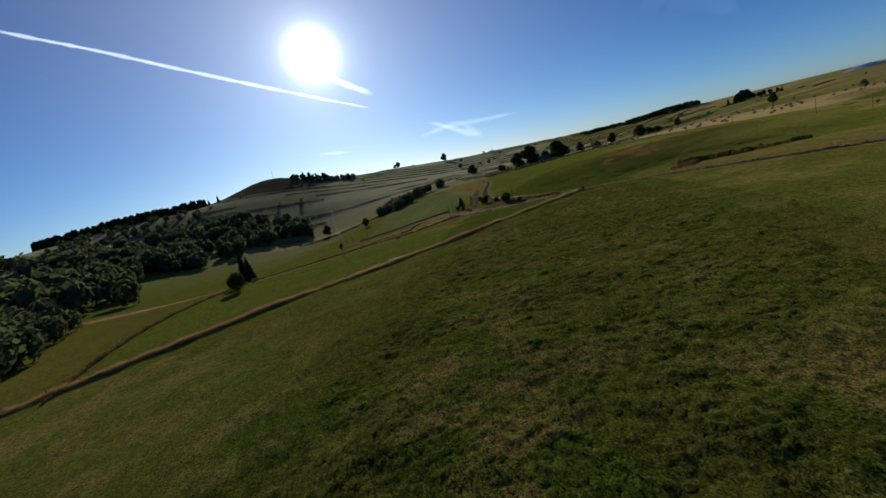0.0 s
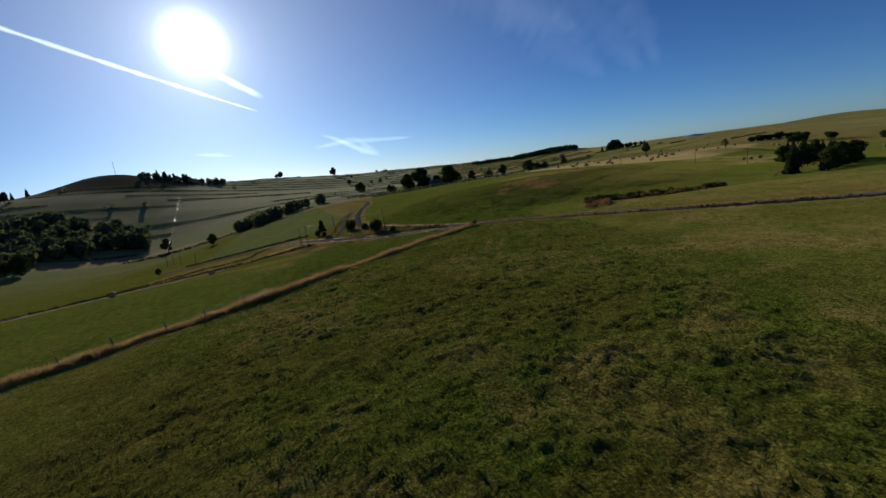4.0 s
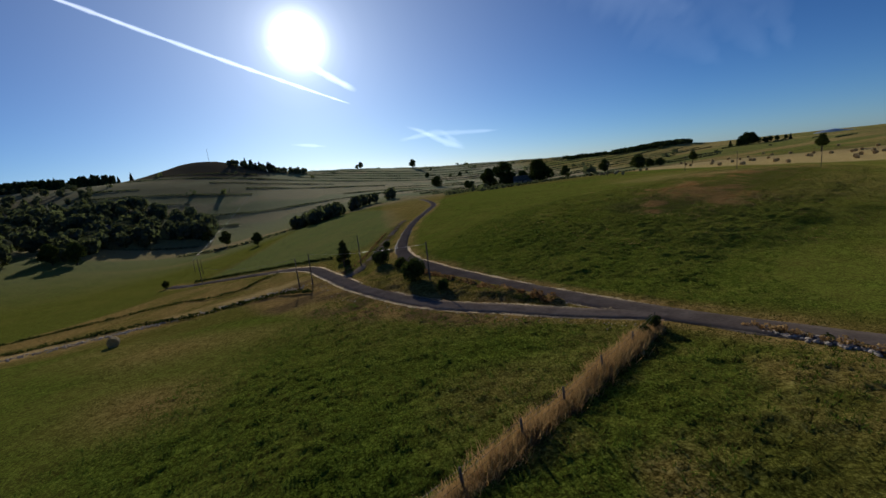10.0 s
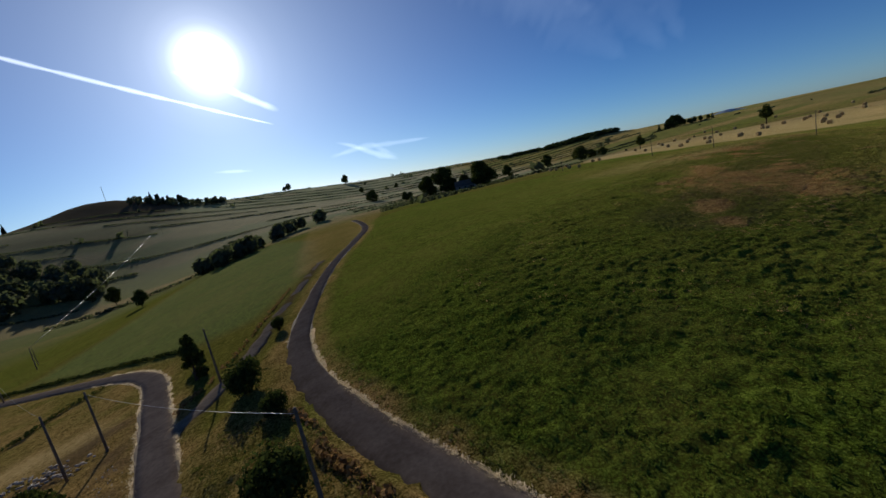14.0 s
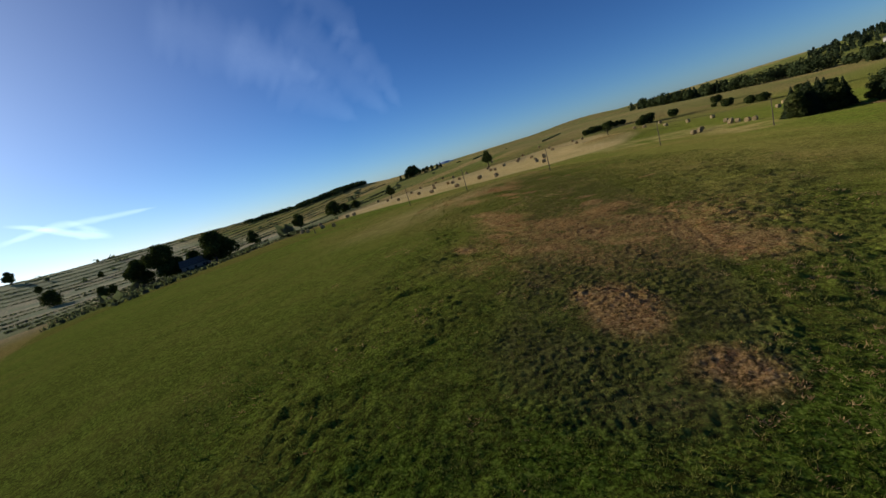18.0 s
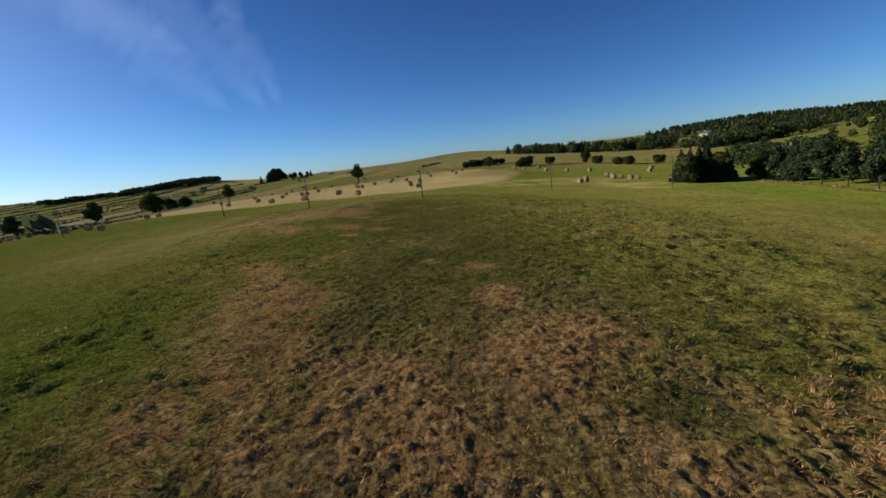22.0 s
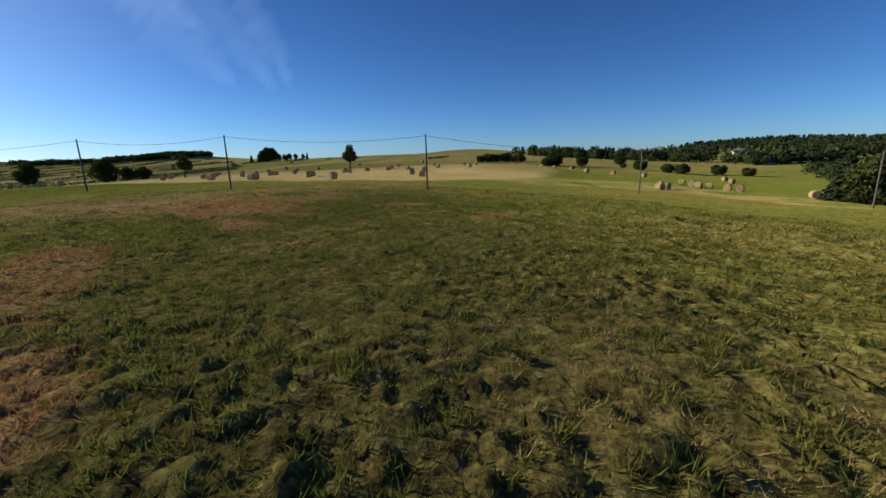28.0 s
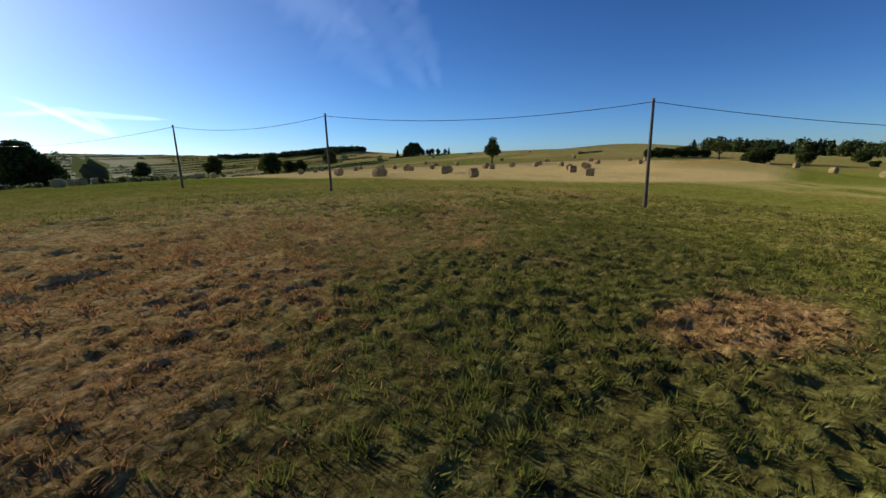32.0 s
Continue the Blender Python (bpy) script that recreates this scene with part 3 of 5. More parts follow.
    zones[:, 2] = np.maximum(np.maximum(np.clip(1.15 - side / 1.5, 0, 1) * 0.75, np.maximum(heath * 0.9, moor_shade * (0.3 + 0.5 * n3 * n1))), np.maximum(fork * np.clip(1.4 * n2 - 0.4, 0, 0.6), np.maximum(np.maximum(olive, slope), upland) * (0.1 + 0.25 * n1)))
    lush = soft_inside(x, y, [(21, 150), (30, 141), (45, 122), (70, 96), (130, 60), (200, 120), (190, 200), (140, 240), (60, 330), (30, 300), (21, 204), (20, 170)], 3) * (0.6 + 0.4 * n3)
    lush = np.maximum(lush, soft_inside(x, y, [(36, 116), (15, 97), (-52, 47), (-75, 118), (-40, 138), (5, 145)], 3) * 0.8)
    lush = np.maximum(lush, soft_inside(x, y, SPUR, 4) * 0.8)
    lush = np.maximum(lush, first * np.clip(1.1 * n1 + 0.5 * n2 - 0.3, 0.1, 0.75))
    lush = np.maximum(lush, soft_inside(x, y, [(-60, 215), (-50, 260), (-58, 330), (-130, 390), (-180, 330), (-185, 240), (-150, 180), (-110, 122), (-72, 142), (-62, 180)], 8) * 0.5)
    lush = np.maximum(np.maximum(lush, pasture_e * 0.85), np.maximum(slope, upland) * 0.6)
    # shade between the low way's tufts, painted as extra soil tone
    tuft_shade = np.clip(way_reach(x, y)[0] / 2, 0, 1) * (0.2 + 0.28 * n2) * (1 - 0.7 * dry)
    zones[:, 2] = np.maximum(zones[:, 2], tuft_shade)
    zones[:, 3] = np.clip(np.maximum(lush, far * 0.6 * (1 - 0.8 * tone)), 0, 1)
    return z, zones, roads


def billow(x, y, wave, seed):
    """Rounded humps with narrow creases between them, 0 to 1."""
    x, y = x + 0.5 * wave * value_noise(x / wave * 0.7, y / wave * 0.7, seed + 1), y + 0.5 * wave * value_noise(y / wave * 0.7, x / wave * 0.7, seed + 2)
    u, v = 0.8 * x + 0.6 * y, 0.8 * y - 0.6 * x
    return np.abs(2 * value_noise(u / wave, v / wave, seed) - 1)


def sheet(name, x, y, z, zones, keep, shape, label, kind):
    """A mesh over a grid of places, with the cells that are kept."""
    ny, nx = shape
    i = np.arange(nx * ny).reshape(ny, nx)
    faces = np.stack([i[:-1, :-1], i[:-1, 1:], i[1:, 1:], i[1:, :-1]], -1).reshape(-1, 4)
    if keep is not None:
        faces = faces[keep[faces].all(1)]
        used = np.unique(faces)
        back = np.zeros(nx * ny, np.int64)
        back[used] = np.arange(len(used))
        x, y, z, zones, faces = x[used], y[used], z[used], zones[used], back[faces]
    me = from_arrays(name, np.stack([x, y, z], 1), faces, GROUND, True)
    a = me.color_attributes.new("zones", "FLOAT_COLOR", "POINT")
    a.data.foreach_set("color", np.ascontiguousarray(zones, np.float32).ravel())
    far = np.clip((np.hypot(x - 60, y - 150) - 190) / 160, 0, 1) * np.clip((260 - x) / 80, 0.15, 1)
    # the spur takes a share of it, for its backlit glow
    far = np.maximum(far, 0.3 * soft_inside(x, y, SPUR, 6))
    a = me.attributes.new("seed", "FLOAT", "POINT")      # paler sheen on the far pastures, in place of haze
    a.data.foreach_set("value", np.ascontiguousarray(far, np.float32))
    return tagged(new(name, me), label, "ground" if kind == "structure" else "grass", kind=kind)


def build_ground():
    xs, ys = axis(((-45, 70, 1.0), (70, 146, 0.9), (146, 190, 1.0)), 4200), axis(((0, 160, 1.0), (160, 226, 0.9), (226, 275, 1.0)), 4200)
    X, Y = np.meshgrid(xs, ys)
    x, y = X.ravel(), Y.ravel()
    z, zones, roads = lie_of_turf(x, y)
    low, high = way_reach(x, y)
    z = z - 0.16 * np.clip(np.maximum(low, high) - 1.2, 0, 1) * np.clip((roads - 4.2) / 1.5, 0, 1)
    sheet("ground", x, y, z, zones, None, X.shape, "rolling green pasture with dry brown patches", "structure")


def humps(x, y, roads, which):
    """The height of tussocks over the lie of the land."""
    wave, tall, seed = ((0.24, 0.104, 71), (0.44, 0.17, 81))[which]
    rough = 0.45 + 0.8 * value_noise(x / 3, y / 3, seed + 9)
    h = tall * (billow(x, y, wave, seed) * 1.1 + 0.45 * billow(x, y, wave * 0.45, seed + 3) + 0.25 * value_noise(x / wave * 4, y / wave * 4, seed + 6) - 0.35) * rough
    return h * np.clip((roads - 1.4) / 2.5, 0.05, 1) - 0.02 * (roads < 1.9)


def build_turf(which, step, label):
    """Tussocky turf, hump by hump, where the way comes near the ground."""
    line = np.array((LOW_WAY, HIGH_WAY + LOW_WAY)[which], float)
    reach = (7, 20)[which]
    xs, ys = np.arange(line[:, 0].min() - reach, line[:, 0].max() + reach, step), np.arange(line[:, 1].min() - reach, line[:, 1].max() + reach, step)
    X, Y = np.meshgrid(xs, ys)
    x, y = X.ravel(), Y.ravel()
    low, high = way_reach(x, y)
    inner = low if which == 0 else high
    k = inner > 0
    z, zones, keep = np.zeros(len(x)), np.zeros((len(x), 4)), np.zeros(len(x), bool)
    x1, y1 = x[k], y[k]
    z1, zones1, roads = lie_of_turf(x1, y1)
    h = humps(x1, y1, roads, which)
    rim = np.clip(inner[k] / (0.8 if which == 0 else 1.5), 0, 1)
    if which == 1:
        h = h * np.clip(1 - (low[k] + 2.5) / 2.5, 0.15, 1) - 0.10 * np.clip(low[k], 0, 1)
    z[k] = z1 + h * rim - 0.05 * (1 - rim)
    zones[k] = zones1
    keep[k] = (roads > 0.7) & ((low[k] < 1.8) if which == 1 else True)
    sheet("turf", x, y, z, zones, keep, X.shape, label, "stuff")


def lane_width(line, width, narrow):
    """The lane narrows as it climbs away from the fork."""
    return width * np.interp(line[:, 1], (145, 190), (1.0, narrow))


def build_road(name, line, width, material, label, lift=0.05, thick=0.3, worn=0.0, narrow=1.0):
    """A road draped over the land: a crowned strip with sides that go into the ground."""
    n = len(line)
    d = np.gradient(line, axis=0)
    d /= np.linalg.norm(d, axis=1)[:, None]
    side = np.stack([d[:, 1], -d[:, 0]], 1)
    offs = np.array([-0.5, -0.5, -0.25, 0, 0.25, 0.5, 0.5])
    width = lane_width(line, width, narrow)
    rag = np.stack([value_noise(np.arange(n) * 0.9, np.full(n, 3.0 * k), 11) - 0.5 for k in (1, 2)], 1) * worn
    vs = []
    zc = land(line[:, 0], line[:, 1])
    for k, o in enumerate(offs):
        r = rag[:, 0] if k < 2 else rag[:, 1] if k > 4 else 0
        p = line + side * (o * width + r)[:, None]
        z = 0.15 * zc + 0.85 * land(p[:, 0], p[:, 1]) + lift + (0.06 if k == 3 else 0.04 if k in (2, 4) else 0) - (thick if k in (0, 6) else 0)
        vs.append(np.stack([p[:, 0], p[:, 1], z], 1))
    v = np.stack(vs, 1).reshape(-1, 3)
    i = np.arange(n * 7).reshape(n, 7)
    faces = np.stack([i[:-1, :-1], i[:-1, 1:], i[1:, 1:], i[1:, :-1]], -1).reshape(-1, 4)
    return tagged(new(name, from_arrays(name, v, faces, material, True)), label, "road", kind="structure")


build_ground()
build_turf(0, 0.095, "lumpy cropped turf, green and parched brown")
build_turf(1, 0.22, "lumpy green pasture turf")
build_road("road", UPPER_ROAD, 3.0, ASPHALT, "narrow grey asphalt lane climbing past the pasture", worn=0.25, narrow=0.72)
build_road("track", SIDE_TRACK, 2.0, DIRT, "pale dirt farm track leaving the lane fork", 0.02, 0.25, 0.7)
build_road("road", LOWER_ROAD, 2.6, ASPHALT, "narrow grey asphalt lane dropping to the valley", 0.045, worn=0.25)


def fringe(line, width, name, label, seed, narrow=1.0):
    """Pale gravel along both edges of a lane, ragged."""
    d = np.gradient(line, axis=0)
    d /= np.linalg.norm(d, axis=1)[:, None]
    side = np.stack([d[:, 1], -d[:, 0]], 1)
    n = len(line)
    width = lane_width(line, width, narrow)
    for k, sg in enumerate((-1, 1)):
        w = 0.04 + 0.45 * value_noise(np.arange(n) * 0.7, np.full(n, seed + 3.0 * k), 21) ** 3
        vs = []
        for off, lift in ((-0.25, 0.02), (0.0, 0.056), (0.5, 0.045), (1.0, -0.06)):
            p = line + side * (sg * (width / 2 + (off * w if off > 0 else off * 0.4)))[:, None]
            vs.append(np.stack([p[:, 0], p[:, 1], 0.15 * land(line[:, 0], line[:, 1]) + 0.85 * land(p[:, 0], p[:, 1]) + lift], 1))
        v = np.stack(vs, 1).reshape(-1, 3)
        i = np.arange(n * 4).reshape(n, 4)
        f = np.stack([i[:-1, :-1], i[:-1, 1:], i[1:, 1:], i[1:, :-1]], -1).reshape(-1, 4)
        tagged(new(name, from_arrays(name, v, f, GRAVEL, True)), label, "road edge", kind="structure")


fringe(UPPER_ROAD, 3.0, "road_edge", "pale gravel edge of the upper asphalt lane", 1, 0.72)
fringe(LOWER_ROAD, 2.6, "road_edge", "pale gravel edge of the lower asphalt lane", 2)


# ---- trees ----
def leaf_cloud(rng, clumps, count, size, flat=0.9):
    """Leaf quads scattered over the shells of clumps (centre, radii)."""
    vol = np.array([r[0] * r[1] * r[2] for c, r in clumps]) ** 0.7
    pick = rng.choice(len(clumps), count, p=vol / vol.sum())
    c = np.array([q[0] for q in clumps])[pick]
    r = np.array([q[1] for q in clumps])[pick]
    u = rng.normal(size=(count, 3))
    u /= np.linalg.norm(u, axis=1)[:, None]
    p = c + u * r * (rng.uniform(0.55, 1.08, (count, 1)))
    n = u + rng.normal(size=(count, 3)) * 0.7
    n /= np.linalg.norm(n, axis=1)[:, None]
    a = np.cross(n, rng.normal(size=(count, 3)))
    a /= np.linalg.norm(a, axis=1)[:, None]
    b = np.cross(n, a)
    s = size * rng.uniform(0.6, 1.4, (count, 1))
    v = np.stack([p - a * s, p - b * s * 0.6 + n * s * 0.2, p + a * s, p + b * s * 0.6 + n * s * 0.2], 1)
    return v.reshape(-1, 3), np.arange(count * 4).reshape(count, 4)


def broad_tree(name, height, spread, seed, leaves, size, bare=0.22, label="", group="", leaf=None, stout=1.0):
    """A broad-leaved tree: tapered trunk, limbs and a crown of leaf clumps. Its foot is at the origin."""
    rng = np.random.RandomState(seed)
    tree = new(name)
    bm = bmesh.new()
    r0 = height * 0.028 * stout
    lean = rng.uniform(-0.04, 0.04, 2) * height
    ring_tube(bm, [(0, 0, -0.5), (0, 0, 0.3), (lean[0] * 0.3, lean[1] * 0.3, height * 0.3), (lean[0], lean[1], height * 0.72)], [r0 * 1.5, r0 * 1.1, r0 * 0.8, r0 * 0.2], 9)
    clumps = []
    for k in range(9):
        ang, hh = k * 2.4 + rng.uniform(-0.4, 0.4), rng.uniform(bare + 0.12, 0.86)
        reach = spread * (0.62 + 0.25 * rng.rand()) * math.sin(math.pi * min(1, (hh - bare) / (1.02 - bare)) ** 0.8) * 0.85
        tip = Vector((lean[0] + math.cos(ang) * reach, lean[1] + math.sin(ang) * reach, height * hh))
        foot = Vector((lean[0] * hh, lean[1] * hh, height * max(bare, hh - 0.28)))
        ring_tube(bm, [foot, foot.lerp(tip, 0.5) + Vector((0, 0, -0.02 * height)), tip], [r0 * 0.45, r0 * 0.28, r0 * 0.1], 5)
        rad = spread * rng.uniform(0.34, 0.52)
        clumps.append(((tip.x * 0.85, tip.y * 0.85, tip.z), (rad, rad, rad * rng.uniform(0.6, 0.85))))
    clumps.append(((lean[0], lean[1], height * 0.86), (spread * 0.42, spread * 0.42, height * 0.13)))
    clumps.append(((lean[0], lean[1], height * 0.6), (spread * 0.6, spread * 0.6, height * 0.24)))
    part("trunk", bm, BARK, tree)
    v, f = leaf_cloud(rng, clumps, leaves, size)
    part("crown", from_arrays("crown", v, f, leaf or LEAF), None, tree)
    return tagged(tree, label, "tree", group)


def conifer(name, height, spread, seed, label="", group=""):
    """A spruce: a straight trunk with whorls of drooping branches of needle sprays."""
    rng = np.random.RandomState(seed)
    tree = new(name)
    bm = bmesh.new()
    ring_tube(bm, [(0, 0, -0.5), (0, 0, height * 0.5), (0, 0, height * 0.98)], [height * 0.018, height * 0.011, 0.02], 7)
    part("trunk", bm, BARK, tree)
    vs = []
    z = height * 0.07
    while z < height * 0.985:
        u = (z / height - 0.07) / 0.93
        reach = spread * (1 - u) ** 0.85 * rng.uniform(0.8, 1.12) + 0.12
        k = max(5, int(11 * (1 - u) + 4))
        for i in range(k):
            a = (i + rng.rand()) / k * math.tau
            d, s = np.array([math.cos(a), math.sin(a), 0]), np.array([-math.sin(a), math.cos(a), 0])
            r = reach * rng.uniform(0.75, 1.1)
            w, drop = r * 0.36 + 0.1, r * rng.uniform(0.25, 0.5)
            o = np.array([0, 0, z])
            vs += [o + d * 0.05, o + d * r * 0.6 - s * w + (0, 0, -drop * 0.5), o + d * r + (0, 0, -drop), o + d * r * 0.6 + s * w + (0, 0, -drop * 0.5 - 0.1)]
            vs += [o + d * r * 0.2 + (0, 0, 0.1), o + d * r * 0.55 + s * 0.06 + (0, 0, -drop * 0.2), o + d * r * 0.95 + (0, 0, -drop * 0.8), o + d * r * 0.5 + (0, 0, -drop - 0.35)]
        z += height * 0.022 + 0.1
    v = np.array(vs)
    part("crown", from_arrays("crown", v, np.arange(len(v)).reshape(-1, 4), NEEDLE), None, tree)
    return tagged(tree, label, "tree", group)


def stand(ob, x, y, turn=0.0, size=1.0, sink=0.05):
    """Sets a thing on the ground."""
    ob.matrix_basis = Matrix.LocRotScale((x, y, ground_z(x, y) - sink), Euler((0, 0, radians(turn))), (size, size, size))
    return ob


def again(ob, x, y, turn=0.0, size=1.0, sink=0.05):
    """A further one of the same kind, elsewhere."""
    c = copy_thing(ob, Matrix.Identity(4))
    return stand(c, x, y, turn, size, sink)


# ---- poles and cables ----
def pole(x, y, height=6.5, label="weathered wooden telephone pole with steel bracket", lean=(0, 0)):
    p = new("telephone_pole")
    bm = bmesh.new()
    ring_tube(bm, [(0, 0, -0.6), (0, 0, 0.4), (lean[0] * 0.5, lean[1] * 0.5, height * 0.5), (lean[0], lean[1], height)], [0.115, 0.11, 0.095, 0.075], 10)
    part("shaft", bm, POLE_WOOD, p)
    bm = bmesh.new()
    ring_tube(bm, [(lean[0] - 0.12, lean[1], height - 0.22), (lean[0] + 0.16, lean[1], height - 0.22)], [0.02, 0.02], 6)
    part("bracket", bm, CABLE, p)
    stand(p, x, y, 0, 1, 0)
    return tagged(p, label, "pole", "telephone poles")


def cable(a, b, sag, label="black telephone cable sagging between poles", thick=0.02, metal=CABLE):
    pts = [Vector(a).lerp(Vector(b), i / 16) + Vector((0, 0, -sag * 4 * (i / 16) * (1 - i / 16))) for i in range(17)]
    bm = bmesh.new()
    ring_tube(bm, pts, [thick] * 17, 5)
    return tagged(part("telephone_cable", bm, metal), label, "cable")


def top(x, y, h=6.3):
    return (x, y, ground_z(x, y) + h)


FIELD_POLES = [(114.5, 290.5), (130.8, 255.4), (138.7, 237.4), (148, 214.3), (170.7, 193), (171, 168.5)]
for x, y in FIELD_POLES:
    pole(x, y)
for a, b in zip(FIELD_POLES, FIELD_POLES[1:]):
    cable(top(*a), top(*b), 0.7)
FORK_POLES = [(22.0, 141.8), (9.3, 167), (1.2, 161.8), (-0.3, 159.0)]
for (x, y), tall in zip(FORK_POLES, (5.8, 5.9, 5.6, 5.6)):
    pole(x, y, tall)


# ---- hay bales ----
def bale(name="hay_bale"):
    """A round bale on its curved side, axis along x, with net-wrap ridges and a dished face."""
    b = new(name)
    bm = bmesh.new()
    r, w, n = 0.66, 1.2, 28
    rings = []
    prof = [(-w / 2 + 0.02, 0.0), (-w / 2 + 0.05, 0.35), (-w / 2, 0.6), (-w / 2 + 0.03, 0.64)] + [(-w / 2 + 0.1 + i * 0.1, 0.655 + (0.012 if i % 2 else 0)) for i in range(11)] + [(w / 2 - 0.03, 0.64), (w / 2, 0.6), (w / 2 - 0.05, 0.35), (w / 2 - 0.02, 0.0)]
    rng = np.random.RandomState(5)
    for x, q in prof:
        rings.append([bm.verts.new((x, math.cos(k * math.tau / n) * (q + rng.uniform(-0.012, 0.012)), max(0.0, r + math.sin(k * math.tau / n) * (q + rng.uniform(-0.012, 0.012)) - 0.02))) for k in range(n)])
    for r0, r1 in zip(rings, rings[1:]):
        for k in range(n):
            bm.faces.new((r0[k], r0[(k + 1) % n], r1[(k + 1) % n], r1[k])).smooth = True
    bmesh.ops.remove_doubles(bm, verts=bm.verts, dist=0.004)
    part("straw_roll", bm, HAY, b)
    bm = bmesh.new()
    for x in (-0.32, 0.0, 0.32):
        pts = [(x, math.cos(k * math.tau / 24) * 0.672, r - 0.02 + math.sin(k * math.tau / 24) * 0.672) for k in range(25)]
        ring_tube(bm, pts, [0.008] * 25, 4, False)
    part("twine", bm, POST_WOOD, b)
    return tagged(b, "round straw-coloured hay bale lying on its curved side", "hay bale", "round hay bales")


# ---- sky: sun, contrails and thin cloud ----
def airy(name, colour, strength, broken, across=True):
    """Thin bright cloud that adds its light to the sky behind it."""
    m = bpy.data.materials.new(name)
    m.use_nodes = True
    t = m.node_tree
    t.nodes.clear()
    at = t.nodes.new("ShaderNodeAttribute")
    at.attribute_name = "thick"
    f = sums(t, "MULTIPLY", at.outputs["Fac"], sums(t, "ADD", 1 - broken, sums(t, "MULTIPLY", noise_tex(t, 0.006, 6, 0.65, places(t)), broken * 1.8)))
    em = add(t, "ShaderNodeEmission", Color=(*colour, 1))
    t.links.new(sums(t, "MULTIPLY", f, strength), em.inputs["Strength"])
    tr = t.nodes.new("ShaderNodeBsdfTransparent")
    ad = t.nodes.new("ShaderNodeAddShader")
    out = t.nodes.new("ShaderNodeOutputMaterial")
    t.links.new(em.outputs[0], ad.inputs[0])
    t.links.new(tr.outputs[0], ad.inputs[1])
    t.links.new(ad.outputs[0], out.inputs["Surface"])
    return m


def on_sky(az, el, r=4300.0):
    a, e = np.radians(az), np.radians(el)
    return np.stack([np.sin(a) * np.cos(e), np.cos(a) * np.cos(e), np.sin(e)], -1) * r + np.array([60.0, 120.0, 0.0])


def ribbon(name, points, widths, material, label, seed, density=1.0):
    """A streak of cloud along points (azimuth, elevation in degrees), fading to its edges."""
    line = smooth_line(points, 0.25)
    n, m = len(line), 7
    d = np.gradient(line, axis=0)
    d /= np.linalg.norm(d, axis=1)[:, None] + 1e-9
    side = np.stack([-d[:, 1], d[:, 0]], 1)
    w = np.interp(np.linspace(0, 1, n), np.linspace(0, 1, len(widths)), widths)
    w = w * (0.7 + 0.6 * value_noise(np.arange(n) * 0.35, np.full(n, seed * 1.0), 41))
    q = np.linspace(-1, 1, m)
    p = line[:, None, :] + side[:, None, :] * (q[None, :, None] * w[:, None, None] / 2)
    v = on_sky(p[..., 0], p[..., 1]).reshape(-1, 3)
    i = np.arange(n * m).reshape(n, m)
    f = np.stack([i[:-1, :-1], i[:-1, 1:], i[1:, 1:], i[1:, :-1]], -1).reshape(-1, 4)
    me = from_arrays(name, v, f, material, True)
    ends = np.clip(np.minimum(np.arange(n), n - 1 - np.arange(n)) / 6, 0, 1)
    t = ((1 - q[None, :] ** 2) ** 1.3 * ends[:, None] * density).ravel()
    a = me.attributes.new("thick", "FLOAT", "POINT")
    a.data.foreach_set("value", t.astype(np.float32))
    return tagged(new(name, me), label, "cloud", kind="structure")


TRAIL = airy("contrail", (1.0, 0.98, 0.95), 0.75, 0.35)
CIRRUS = airy("cirrus", (0.85, 0.93, 1.0), 0.06, 0.4)
HALO = airy("sun_glare", (1.0, 0.96, 0.88), 1.0, 0.0)
ribbon("contrail", [(-44, 21.5), (-36, 19.6), (-29, 17.4), (-24, 15.7), (-17.4, 13.3), (-12, 11.2), (-8.2, 9.7)], [0.4, 0.45, 0.5, 0.5, 0.45, 0.25], TRAIL, "long white contrail across the blue sky", 1)
ribbon("contrail", [(-17.6, 16.6), (-13, 14.6), (-10.3, 13.0), (-7.2, 11.2)], [0.5, 0.7, 0.9, 0.7], TRAIL, "short white contrail below the sun", 2, 0.8)
ribbon("cloud", [(-1.4, 6.3), (0.6, 5.5), (3.5, 3.9), (6.3, 2.7)], [0.3, 0.7, 1.0, 0.5], TRAIL, "thin white streak of cloud crossing another", 3, 0.3)
ribbon("cloud", [(-2.6, 4.6), (2, 5.1), (5, 4.9), (11, 4.6)], [0.5, 0.9, 0.6, 0.3], TRAIL, "thin white streak of cloud", 4, 0.22)
ribbon("cloud", [(3.0, 5.4), (5.2, 3.6), (6.2, 3.1)], [0.6, 1.0, 0.7], TRAIL, "small white tuft of cloud", 5, 0.2)
ribbon("cloud", [(-16.5, 5.3), (-14, 5.0), (-12, 4.7)], [0.3, 0.5, 0.3], TRAIL, "faint white wisp of cloud", 6, 0.3)
for k, (a0, e0, a1, e1, w) in enumerate(((42.3, 8.2, 37.0, 19.5, 3.0), (40.5, 8.0, 31, 21, 5.5), (36.5, 8.2, 24, 20, 6.0), (34, 14, 17, 23, 6.0), (40, 17, 33, 26, 5))):
    ribbon("cloud", [(a0, e0), ((a0 + a1) / 2 + 0.6, (e0 + e1) / 2), (a1, e1)], [0.8, w, w * 1.3, w], CIRRUS, "pale feather of high cirrus cloud", 7 + k, 0.55)


